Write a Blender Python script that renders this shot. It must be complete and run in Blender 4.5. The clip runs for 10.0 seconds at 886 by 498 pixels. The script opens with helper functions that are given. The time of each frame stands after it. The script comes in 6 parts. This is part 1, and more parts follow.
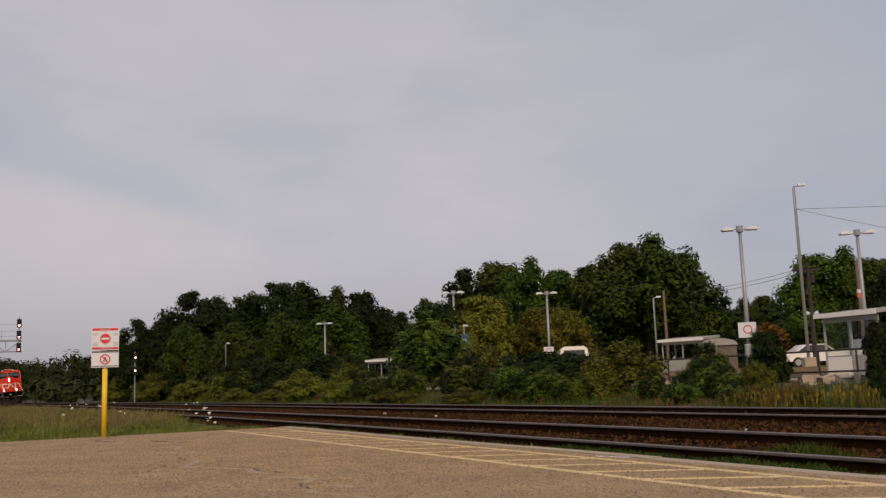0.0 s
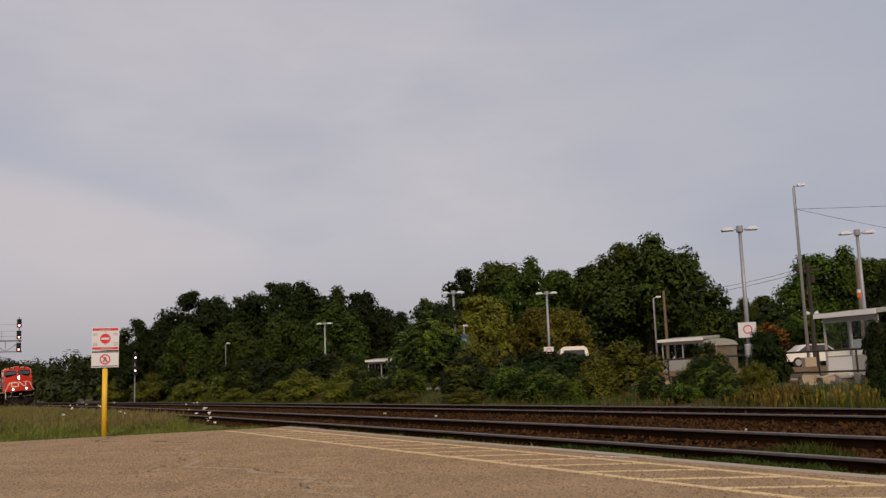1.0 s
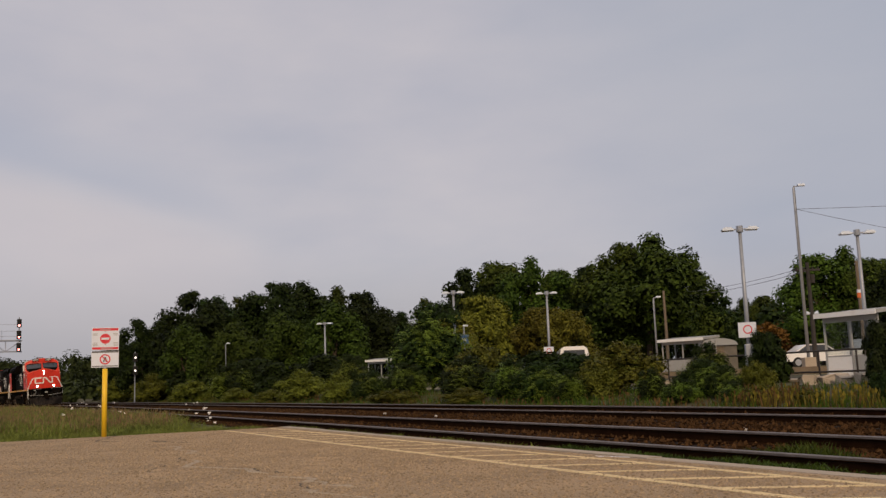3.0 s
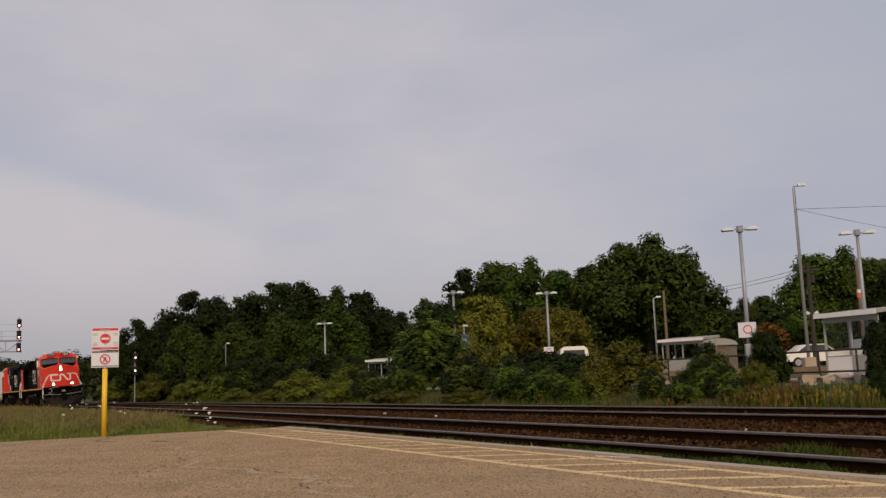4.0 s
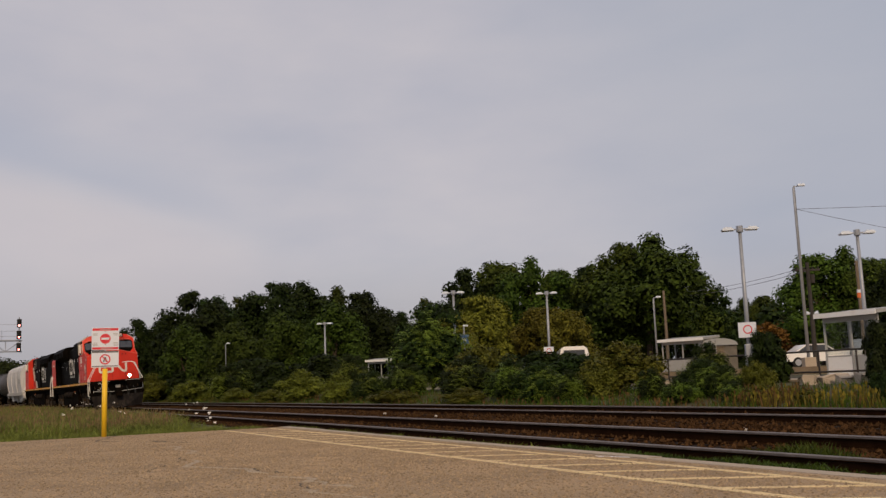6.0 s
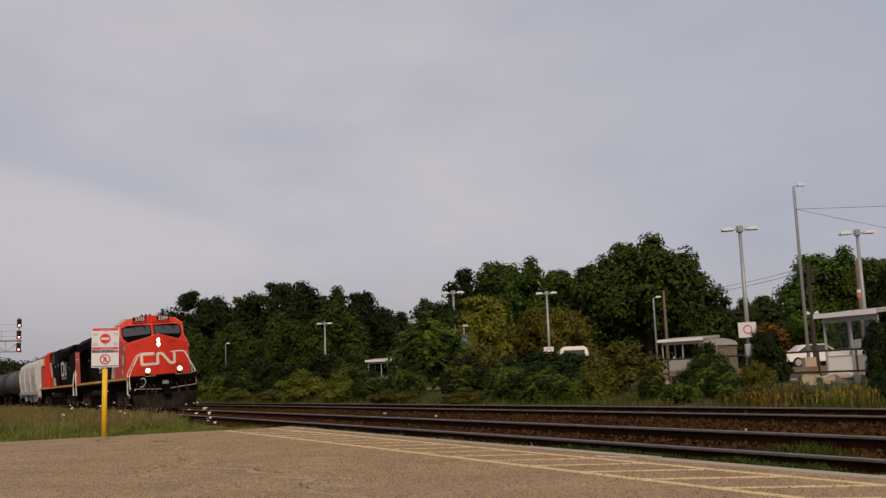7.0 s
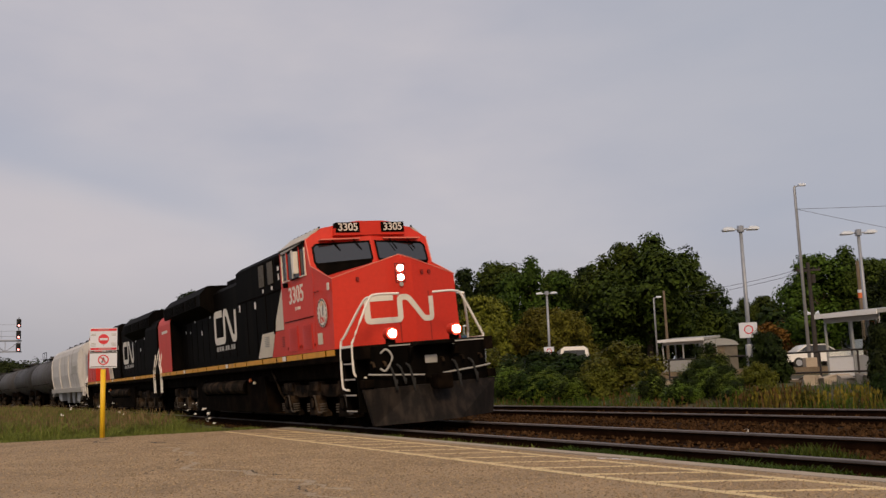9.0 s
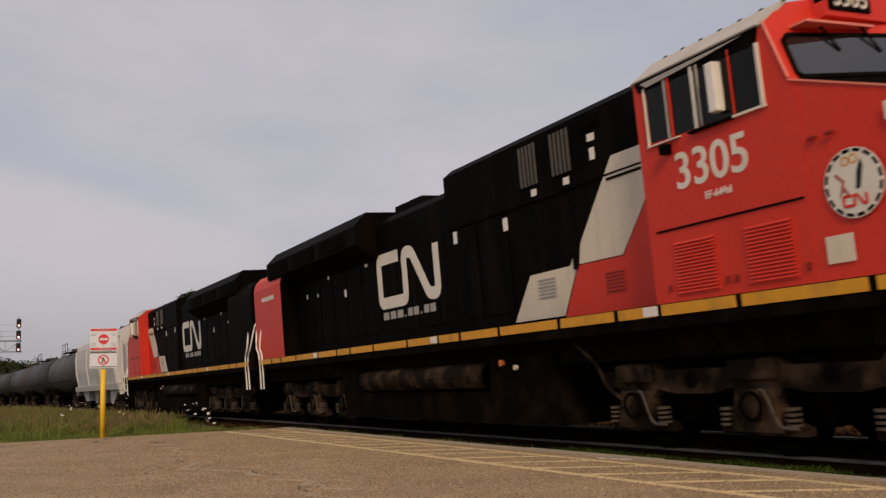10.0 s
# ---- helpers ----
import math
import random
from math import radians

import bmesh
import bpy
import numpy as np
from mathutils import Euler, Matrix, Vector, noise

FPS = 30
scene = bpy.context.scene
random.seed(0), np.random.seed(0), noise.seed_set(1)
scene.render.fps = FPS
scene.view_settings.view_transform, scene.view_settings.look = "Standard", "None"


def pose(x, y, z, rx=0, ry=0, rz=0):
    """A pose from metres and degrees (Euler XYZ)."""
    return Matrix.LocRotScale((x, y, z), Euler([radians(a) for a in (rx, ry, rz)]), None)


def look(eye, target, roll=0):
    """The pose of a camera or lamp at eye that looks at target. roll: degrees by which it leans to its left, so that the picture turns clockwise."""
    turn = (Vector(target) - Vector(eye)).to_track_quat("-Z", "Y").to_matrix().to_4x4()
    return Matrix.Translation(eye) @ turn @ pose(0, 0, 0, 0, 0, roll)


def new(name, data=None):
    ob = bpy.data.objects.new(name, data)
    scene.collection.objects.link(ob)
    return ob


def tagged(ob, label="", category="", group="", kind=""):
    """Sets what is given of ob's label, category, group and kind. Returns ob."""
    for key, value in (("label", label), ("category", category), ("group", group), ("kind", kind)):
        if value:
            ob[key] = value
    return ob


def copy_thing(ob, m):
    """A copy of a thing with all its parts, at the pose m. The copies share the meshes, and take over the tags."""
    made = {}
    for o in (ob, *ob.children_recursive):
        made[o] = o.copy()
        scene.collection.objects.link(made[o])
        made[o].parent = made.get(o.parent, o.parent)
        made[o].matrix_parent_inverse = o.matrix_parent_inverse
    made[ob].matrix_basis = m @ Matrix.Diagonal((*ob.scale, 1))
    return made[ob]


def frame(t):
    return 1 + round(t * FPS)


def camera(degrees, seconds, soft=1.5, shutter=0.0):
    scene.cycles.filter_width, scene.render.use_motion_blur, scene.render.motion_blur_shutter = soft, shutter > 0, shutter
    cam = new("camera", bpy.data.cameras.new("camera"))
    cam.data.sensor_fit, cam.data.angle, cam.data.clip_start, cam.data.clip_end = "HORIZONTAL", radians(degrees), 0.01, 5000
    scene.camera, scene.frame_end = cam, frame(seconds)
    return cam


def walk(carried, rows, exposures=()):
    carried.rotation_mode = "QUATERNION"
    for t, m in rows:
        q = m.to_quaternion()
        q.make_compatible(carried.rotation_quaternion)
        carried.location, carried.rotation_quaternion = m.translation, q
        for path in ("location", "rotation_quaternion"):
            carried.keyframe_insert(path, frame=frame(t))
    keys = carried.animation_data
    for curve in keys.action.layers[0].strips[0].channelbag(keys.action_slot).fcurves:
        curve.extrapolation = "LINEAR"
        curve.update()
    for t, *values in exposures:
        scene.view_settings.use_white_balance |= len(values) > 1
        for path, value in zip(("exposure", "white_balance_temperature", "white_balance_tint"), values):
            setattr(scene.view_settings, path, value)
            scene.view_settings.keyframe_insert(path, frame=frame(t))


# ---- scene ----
# World: x runs along the railway, y across it away from the viewer, z up; z = 0 is the head of the near track's centre line.
EYE = Vector((0.0, 0.0, 0.832))
YAW, TILT, LEAN = radians(63.474), radians(8.1185), -2.0447
AIM = Vector((-math.sin(YAW) * math.cos(TILT), math.cos(YAW) * math.cos(TILT), math.sin(TILT)))


def eye_pose(forward=0.0):
    p = EYE + AIM * forward
    return look(p, p + AIM, LEAN)


cam = camera(50.47, 10.0, soft=1.4, shutter=0.1)
walk(cam, [(0.0, eye_pose()), (8.4, eye_pose()), (9.0, eye_pose(0.11)), (10.0, eye_pose(0.11))])

TRACK_Y, RADIUS, CANT = 8.605, 2134.5, 3.36
FAR_Y, FAR_CANT = 15.2, 2.3
PAVED_Z = -0.10


def on_curve(x, lat):
    """The y of a line that keeps the distance lat from the viewer's parallel of the railway's curve."""
    return lat - x * x / (2 * RADIUS)


# ---- light ----
def make_world():
    w = bpy.data.worlds.new("sky")
    scene.world = w
    w.use_nodes = True
    nt = w.node_tree
    nt.nodes.clear()
    N, L = nt.nodes.new, nt.links.new
    out, bg = N("ShaderNodeOutputWorld"), N("ShaderNodeBackground")
    sky = N("ShaderNodeTexSky")
    sky.sky_type, sky.sun_disc = "NISHITA", False
    sky.sun_elevation, sky.sun_rotation = radians(34), radians(112)
    sky.dust_density, sky.air_density = 3.0, 1.2
    gain = N("ShaderNodeVectorMath")
    gain.operation = "SCALE"
    gain.inputs["Scale"].default_value = 0.085
    L(sky.outputs[0], gain.inputs[0])
    co = N("ShaderNodeTexCoord")
    # long wisps of thin cloud
    mp = N("ShaderNodeMapping")
    mp.inputs["Rotation"].default_value = (0.25, 0.5, 0.4)
    mp.inputs["Scale"].default_value = (1.0, 2.2, 5.5)
    L(co.outputs["Generated"], mp.inputs[0])
    n1 = N("ShaderNodeTexNoise")
    n1.inputs["Scale"].default_value, n1.inputs["Detail"].default_value = 1.5, 6.0
    n1.inputs["Roughness"].default_value = 0.5
    L(mp.outputs[0], n1.inputs["Vector"])
    r1 = N("ShaderNodeValToRGB")
    r1.color_ramp.elements[0].position, r1.color_ramp.elements[1].position = 0.35, 0.68
    r1.color_ramp.elements[0].color = (0.47, 0.463, 0.525, 1)
    r1.color_ramp.elements[1].color = (0.585, 0.545, 0.572, 1)
    L(n1.outputs["Fac"], r1.inputs[0])
    n2 = N("ShaderNodeTexNoise")
    n2.inputs["Scale"].default_value, n2.inputs["Detail"].default_value = 1.1, 3.0
    L(mp.outputs[0], n2.inputs["Vector"])
    r2 = N("ShaderNodeMapRange")
    r2.inputs["From Min"].default_value, r2.inputs["From Max"].default_value = 0.3, 0.7
    r2.inputs["To Min"].default_value, r2.inputs["To Max"].default_value = 0.86, 0.98
    L(n2.outputs["Fac"], r2.inputs["Value"])
    mix = N("ShaderNodeMix")
    mix.data_type = "RGBA"
    L(r2.outputs[0], mix.inputs["Factor"])
    L(gain.outputs[0], mix.inputs["A"])
    L(r1.outputs[0], mix.inputs["B"])
    L(mix.outputs["Result"], bg.inputs["Color"])
    def along(v, lo, hi):
        d, mr = N("ShaderNodeVectorMath"), N("ShaderNodeMapRange")
        d.operation = "DOT_PRODUCT"
        L(co.outputs["Generated"], d.inputs[0])
        d.inputs[1].default_value = v
        mr.interpolation_type = "SMOOTHSTEP"
        mr.inputs["From Min"].default_value, mr.inputs["From Max"].default_value = lo, hi
        L(d.outputs["Value"], mr.inputs["Value"])
        return mr.outputs[0]
    def times(a, b, k=1.0):
        m, q = N("ShaderNodeMath"), N("ShaderNodeMath")
        m.operation = q.operation = "MULTIPLY"
        L(a, m.inputs[0])
        L(b, m.inputs[1])
        L(m.outputs[0], q.inputs[0])
        q.inputs[1].default_value = k
        return q.outputs[0]
    def tint(fac, colour):
        m = N("ShaderNodeMix")
        m.data_type = "RGBA"
        L(fac, m.inputs["Factor"])
        L(bg.inputs["Color"].links[0].from_socket, m.inputs["A"])
        m.inputs["B"].default_value = (*colour, 1)
        L(m.outputs["Result"], bg.inputs["Color"])
    # bluer gap in the cloud on one side, a pale bank with a soft upper edge on the other
    tint(times(along((-0.563, 0.753, 0.34), 0.90, 1.01), r2.outputs[0], 0.55), (0.33, 0.38, 0.47))
    low = times(along((-0.215, -0.237, -0.947), -0.006, 0.022), along((0.215, 0.237, 0.947), -0.17, -0.05))
    band = times(along((-0.215, -0.237, -0.947), -0.075, -0.02), along((0.215, 0.237, 0.947), -0.006, 0.02))
    tint(times(band, along((-0.981, 0.016, 0.192), 0.95, 1.0), 0.6), (0.405, 0.43, 0.515))
    tint(times(low, along((-0.981, 0.016, 0.192), 0.94, 1.0), 0.55), (0.58, 0.53, 0.55))
    tint(along((0, 0, -1), -0.15, 0.0), (0.40, 0.385, 0.41))
    bg.inputs["Strength"].default_value = 1.0
    L(bg.outputs[0], out.inputs[0])


make_world()
sun_data = bpy.data.lights.new("sun", "SUN")
sun_data.energy, sun_data.angle, sun_data.color = 2.1, radians(12), (1.0, 0.73, 0.46)
sun = new("sun", sun_data)
sun.matrix_basis = look((42, -17, 31), (0, 0, 0))
scene.view_settings.exposure = 0.0


# ---- materials ----
def material(name, base, rough=0.7, metal=0.0, var=0.25, scale=6.0, fine=60.0, bump=0.2, dirt=None, dirt_amount=0.35, random_hue=0.0, island=False, coat=0.0, streak=None, spec=0.35, grain=0.6):
    m = bpy.data.materials.new(name)
    m.use_nodes = True
    nt = m.node_tree
    N, L = nt.nodes.new, nt.links.new
    b = nt.nodes["Principled BSDF"]
    b.inputs["Roughness"].default_value, b.inputs["Metallic"].default_value = rough, metal
    b.inputs["Coat Weight"].default_value = coat
    b.inputs["Specular IOR Level"].default_value = spec
    co = N("ShaderNodeTexCoord")
    src = co.outputs["Object"]
    if streak:
        mp = N("ShaderNodeMapping")
        mp.inputs["Scale"].default_value = streak
        L(src, mp.inputs[0])
        src_s = mp.outputs[0]
    else:
        src_s = src
    big, small = N("ShaderNodeTexNoise"), N("ShaderNodeTexNoise")
    big.inputs["Scale"].default_value, big.inputs["Detail"].default_value = scale, 5.0
    small.inputs["Scale"].default_value, small.inputs["Detail"].default_value = fine, 3.0
    L(src_s, big.inputs["Vector"])
    L(src, small.inputs["Vector"])
    add = N("ShaderNodeMath")
    add.operation = "MULTIPLY_ADD"
    L(small.outputs["Fac"], add.inputs[0])
    add.inputs[1].default_value = grain
    L(big.outputs["Fac"], add.inputs[2])
    rng = N("ShaderNodeMapRange")
    rng.inputs["From Min"].default_value, rng.inputs["From Max"].default_value = 0.2 + grain * 0.5, 0.8 + grain * 0.5
    rng.inputs["To Min"].default_value, rng.inputs["To Max"].default_value = 1 - var, 1 + var
    L(add.outputs[0], rng.inputs["Value"])
    col = N("ShaderNodeVectorMath")
    col.operation = "SCALE"
    col.inputs[0].default_value = base
    L(rng.outputs[0], col.inputs["Scale"])
    last = col.outputs[0]
    if dirt:
        mask = N("ShaderNodeMapRange")
        mask.inputs["From Min"].default_value, mask.inputs["From Max"].default_value = 0.48, 0.72
        mask.inputs["To Max"].default_value = dirt_amount
        L(big.outputs["Fac"], mask.inputs["Value"])
        mx = N("ShaderNodeMix")
        mx.data_type = "RGBA"
        L(mask.outputs[0], mx.inputs["Factor"])
        L(last, mx.inputs["A"])
        mx.inputs["B"].default_value = (*dirt, 1)
        last = mx.outputs["Result"]
    if random_hue or island:
        hs = N("ShaderNodeHueSaturation")
        hue, val = N("ShaderNodeMapRange"), N("ShaderNodeMapRange")
        rnd = N("ShaderNodeNewGeometry").outputs["Random Per Island"] if island else N("ShaderNodeObjectInfo").outputs["Random"]
        L(rnd, val.inputs["Value"])
        val.inputs["To Min"].default_value, val.inputs["To Max"].default_value = (0.55, 1.4) if island else (0.75, 1.3)
        rnd2 = N("ShaderNodeObjectInfo").outputs["Random"]
        if island:
            own, both = N("ShaderNodeMapRange"), N("ShaderNodeMath")
            L(rnd2, own.inputs["Value"])
            own.inputs["To Min"].default_value, own.inputs["To Max"].default_value = 0.72, 1.28
            both.operation = "MULTIPLY"
            L(val.outputs[0], both.inputs[0])
            L(own.outputs[0], both.inputs[1])
            L(both.outputs[0], hs.inputs["Value"])
        else:
            L(val.outputs[0], hs.inputs["Value"])
        L(rnd2, hue.inputs["Value"])
        hue.inputs["To Min"].default_value, hue.inputs["To Max"].default_value = 0.5 - random_hue, 0.5 + random_hue
        L(hue.outputs[0], hs.inputs["Hue"])
        L(last, hs.inputs["Color"])
        last = hs.outputs["Color"]
    L(last, b.inputs["Base Color"])
    if bump:
        bp = N("ShaderNodeBump")
        bp.inputs["Strength"].default_value, bp.inputs["Distance"].default_value = bump, 0.02
        L(small.outputs["Fac"], bp.inputs["Height"])
        L(bp.outputs[0], b.inputs["Normal"])
    return m


def leaf_material(name, base, hue=0.02):
    m = material(name, base, rough=0.65, var=0.35, scale=0.7, fine=5.0, bump=0.0, random_hue=hue, island=True)
    nt = m.node_tree
    b = nt.nodes["Principled BSDF"]
    b.inputs["Specular IOR Level"].default_value = 0.12
    return m


def glow_material(name, colour, strength):
    m = bpy.data.materials.new(name)
    m.use_nodes = True
    b = m.node_tree.nodes["Principled BSDF"]
    b.inputs["Base Color"].default_value = (*colour, 1)
    b.inputs["Emission Color"].default_value = (*colour, 1)
    b.inputs["Emission Strength"].default_value = strength
    return m


def glass_material(name, tint, rough=0.05):
    m = bpy.data.materials.new(name)
    m.use_nodes = True
    b = m.node_tree.nodes["Principled BSDF"]
    b.inputs["Base Color"].default_value = (*tint, 1)
    b.inputs["Roughness"].default_value = rough
    b.inputs["IOR"].default_value = 1.5
    return m


M_ASPHALT = material("asphalt", (0.285, 0.208, 0.127), 0.92, var=0.4, scale=0.9, fine=110, bump=0.3, grain=1.4, dirt=(0.245, 0.183, 0.12), dirt_amount=0.2)
M_CONCRETE = material("concrete", (0.38, 0.32, 0.25), 0.9, var=0.2, scale=2.0, fine=60, bump=0.4, dirt=(0.16, 0.14, 0.12))
M_LINE = material("line_paint", (0.68, 0.535, 0.29), 0.75, var=0.25, scale=4, fine=45, bump=0.3, dirt=(0.36, 0.28, 0.18), dirt_amount=0.55)
M_FADED = material("faded_line", (0.345, 0.285, 0.205), 0.85, var=0.25, scale=3, fine=40, bump=0.3, dirt=(0.29, 0.23, 0.16), dirt_amount=0.9)
M_PALESTONE = material("pale_stone", (0.50, 0.46, 0.40), 0.9, var=0.2, scale=8, fine=40, bump=0.4)
M_GRIT = material("asphalt_grit", (0.29, 0.212, 0.13), 0.9, var=0.25, scale=3, fine=40, bump=0.0, island=True)
M_CRACK = material("crack_tar", (0.05, 0.042, 0.036), 0.9, var=0.3)
M_SOIL = material("soil", (0.06, 0.052, 0.026), 0.95, var=0.4, scale=0.8, fine=12, bump=0.6, dirt=(0.06, 0.075, 0.03), dirt_amount=0.8)
M_BED = material("ballast_bed", (0.022, 0.011, 0.005), 0.95, var=0.5, scale=3, fine=22, bump=1.0, dirt=(0.05, 0.021, 0.008), dirt_amount=0.7, spec=0.02)
M_STONE = material("ballast_stone", (0.058, 0.031, 0.014), 0.95, var=0.5, scale=0.8, fine=40, bump=0.4, island=True, spec=0.02, dirt=(0.018, 0.010, 0.005), dirt_amount=0.95)
M_SLEEPER = material("sleeper_wood", (0.018, 0.011, 0.007), 0.9, var=0.4, scale=5, fine=40, bump=0.6, random_hue=0.01, spec=0.1)
# rust darkened to include the shadow on the web under the rail head
M_RAIL = material("rail_rust_shaded", (0.018, 0.0085, 0.004), 0.9, metal=0.0, var=0.45, scale=6, fine=70, bump=0.3, spec=0.02)
M_RAILHEAD = material("rail_head", (0.13, 0.113, 0.108), 0.55, metal=0.2, var=0.25, scale=5, fine=40, bump=0.08)
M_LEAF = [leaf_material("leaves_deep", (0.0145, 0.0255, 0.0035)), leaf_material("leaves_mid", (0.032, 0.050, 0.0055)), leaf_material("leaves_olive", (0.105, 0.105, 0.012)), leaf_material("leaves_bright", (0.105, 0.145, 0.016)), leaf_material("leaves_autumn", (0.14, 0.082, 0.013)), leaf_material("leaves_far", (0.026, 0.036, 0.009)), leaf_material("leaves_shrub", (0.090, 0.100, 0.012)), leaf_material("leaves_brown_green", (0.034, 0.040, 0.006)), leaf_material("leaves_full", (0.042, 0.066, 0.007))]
M_BARK = material("bark", (0.075, 0.055, 0.04), 0.95, var=0.35, scale=5, fine=25, bump=0.7)
M_GRASS = leaf_material("grass_green", (0.115, 0.140, 0.028), 0.0)
M_DRY = leaf_material("grass_dry", (0.19, 0.135, 0.068), 0.0)
M_RUST = leaf_material("dock_brown", (0.085, 0.05, 0.018), 0.0)
M_GOLD = leaf_material("goldenrod", (0.12, 0.098, 0.014), 0.0)
M_PETAL = material("white_petals", (0.72, 0.68, 0.62), 0.8, var=0.1, bump=0)
M_GALV = material("galvanised_steel", (0.30, 0.32, 0.36), 0.5, metal=0.35, var=0.15, scale=3, fine=40, bump=0.05)
M_LAMPHEAD = material("lamp_housing", (0.66, 0.73, 0.84), 0.5, var=0.08, bump=0)
M_DARKPOLE = material("dark_pole", (0.035, 0.03, 0.028), 0.8, var=0.3, bump=0.2)
M_WOODPOLE = material("weathered_pole", (0.16, 0.125, 0.09), 0.9, var=0.3, scale=4, fine=30, bump=0.4)
M_YELLOW = material("yellow_sleeve", (0.80, 0.50, 0.02), 0.4, var=0.08, scale=4, bump=0.05, dirt=(0.45, 0.3, 0.06), dirt_amount=0.3)
M_SIGNWHITE = material("sign_white", (0.66, 0.70, 0.78), 0.5, var=0.05, scale=8, bump=0, dirt=(0.5, 0.49, 0.48), dirt_amount=0.2)
M_SIGNRED = material("sign_red", (0.62, 0.035, 0.05), 0.5, var=0.08, bump=0)
M_SIGNGREY = material("sign_grey", (0.12, 0.12, 0.12), 0.6, var=0.1, bump=0)
M_INK = material("faded_ink", (0.36, 0.36, 0.36), 0.6, var=0.1, bump=0)
M_BLUE = material("sign_blue", (0.06, 0.14, 0.42), 0.5, var=0.1, bump=0)
M_WHITEPAINT = material("white_paint", (0.72, 0.73, 0.74), 0.45, var=0.06, scale=3, bump=0.03, dirt=(0.5, 0.46, 0.4), dirt_amount=0.3)
M_SHELTER = material("shelter_frame", (0.31, 0.32, 0.32), 0.5, var=0.12, scale=3, bump=0.05, dirt=(0.24, 0.225, 0.205), dirt_amount=0.5)
M_PANE = glass_material("window_pane", (0.05, 0.055, 0.06))
M_TYRE = material("rubber", (0.02, 0.02, 0.02), 0.85, var=0.2)
M_SIGNALBLACK = material("signal_black", (0.012, 0.012, 0.012), 0.7, var=0.2, bump=0)
M_REDLIGHT = glow_material("red_lamp", (1.0, 0.25, 0.22), 5.0)
M_PALELIGHT = glow_material("pale_signal_lamp", (1.0, 0.82, 0.74), 2.5)
M_ROOF = material("shingles", (0.20, 0.09, 0.06), 0.9, var=0.3, scale=4, fine=30, bump=0.4)
M_ORANGE = material("signal_orange", (0.65, 0.16, 0.05), 0.6, var=0.1, bump=0)
M_WIRE = material("wire", (0.10, 0.10, 0.11), 0.6, var=0.1, bump=0)
M_WALL = material("render_wall", (0.14, 0.125, 0.105), 0.85, var=0.2, scale=2, bump=0.2, dirt=(0.20, 0.18, 0.15))


# ---- mesh helpers ----
def part(name, bm, mat, parent=None, label=""):
    me = bpy.data.meshes.new(name)
    bmesh.ops.recalc_face_normals(bm, faces=bm.faces)
    bm.to_mesh(me)
    bm.free()
    me.materials.append(mat)
    ob = new(name, me)
    ob.parent = parent
    if label:
        ob["label"] = label
    return ob


def thing(name, at, label, category, group="", turn=0.0, kind=""):
    e = new(name)
    e.empty_display_size = 0.2
    e.matrix_basis = pose(*at, 0, 0, turn)
    return tagged(e, label, category, group, kind)


def box(bm, x0, x1, y0, y1, z0, z1, bevel=0.0):
    m = Matrix.LocRotScale(((x0 + x1) / 2, (y0 + y1) / 2, (z0 + z1) / 2), None, (abs(x1 - x0), abs(y1 - y0), abs(z1 - z0)))
    made = bmesh.ops.create_cube(bm, size=1.0, matrix=m)
    if bevel:
        vs = set(made["verts"])
        es = [e for e in bm.edges if e.verts[0] in vs and e.verts[1] in vs]
        bmesh.ops.bevel(bm, geom=es, offset=bevel, segments=2, affect="EDGES", profile=0.6)
    return bm


def prism(bm, points, axis, a, b):
    """A closed outline of (u, v) pushed from a to b along an axis: x: (y, z), y: (x, z), z: (x, y)."""
    def at(u, v, w):
        return {"x": (w, u, v), "y": (u, w, v), "z": (u, v, w)}[axis]
    lo = [bm.verts.new(at(u, v, a)) for u, v in points]
    hi = [bm.verts.new(at(u, v, b)) for u, v in points]
    n = len(points)
    bm.faces.new(lo)
    bm.faces.new(hi)
    for i in range(n):
        bm.faces.new((lo[i], lo[(i + 1) % n], hi[(i + 1) % n], hi[i]))
    return bm


def tube(bm, pts, r, seg=8, r_end=None):
    pts = [Vector(p) for p in pts]
    rings = []
    for i, p in enumerate(pts):
        d = (pts[min(i + 1, len(pts) - 1)] - pts[max(i - 1, 0)]).normalized()
        side = d.cross(Vector((0, 0, 1)) if abs(d.z) < 0.9 else Vector((0, 1, 0))).normalized()
        upv = side.cross(d)
        k = i / max(1, len(pts) - 1)
        rr = r + ((r_end if r_end is not None else r) - r) * k
        rings.append([bm.verts.new(p + (side * math.cos(t) + upv * math.sin(t)) * rr) for t in (2 * math.pi * j / seg for j in range(seg))])
    for a, b in zip(rings, rings[1:]):
        for j in range(seg):
            bm.faces.new((a[j], a[(j + 1) % seg], b[(j + 1) % seg], b[j]))
    bm.faces.new(rings[0])
    bm.faces.new(list(reversed(rings[-1])))
    return bm


def disc(bm, at, axis, r, depth, seg=20):
    a = Vector(at)
    d = Vector(axis).normalized() * depth
    return tube(bm, [a, a + d], r, seg)


def ring(bm, centre, axis, r0, r1, depth, seg=24):
    """A flat ring round an axis ('x' or 'y') with the hole r0."""
    for k in range(seg):
        a0, a1 = 2 * math.pi * k / seg, 2 * math.pi * (k + 1) / seg
        quad = [(r * math.cos(t), r * math.sin(t)) for r, t in ((r0, a0), (r1, a0), (r1, a1), (r0, a1))]
        if axis == "y":
            prism(bm, [(centre[0] + u, centre[2] + v) for u, v in quad], "y", centre[1], centre[1] + depth)
        else:
            prism(bm, [(centre[1] + u, centre[2] + v) for u, v in quad], "x", centre[0], centre[0] + depth)
    return bm


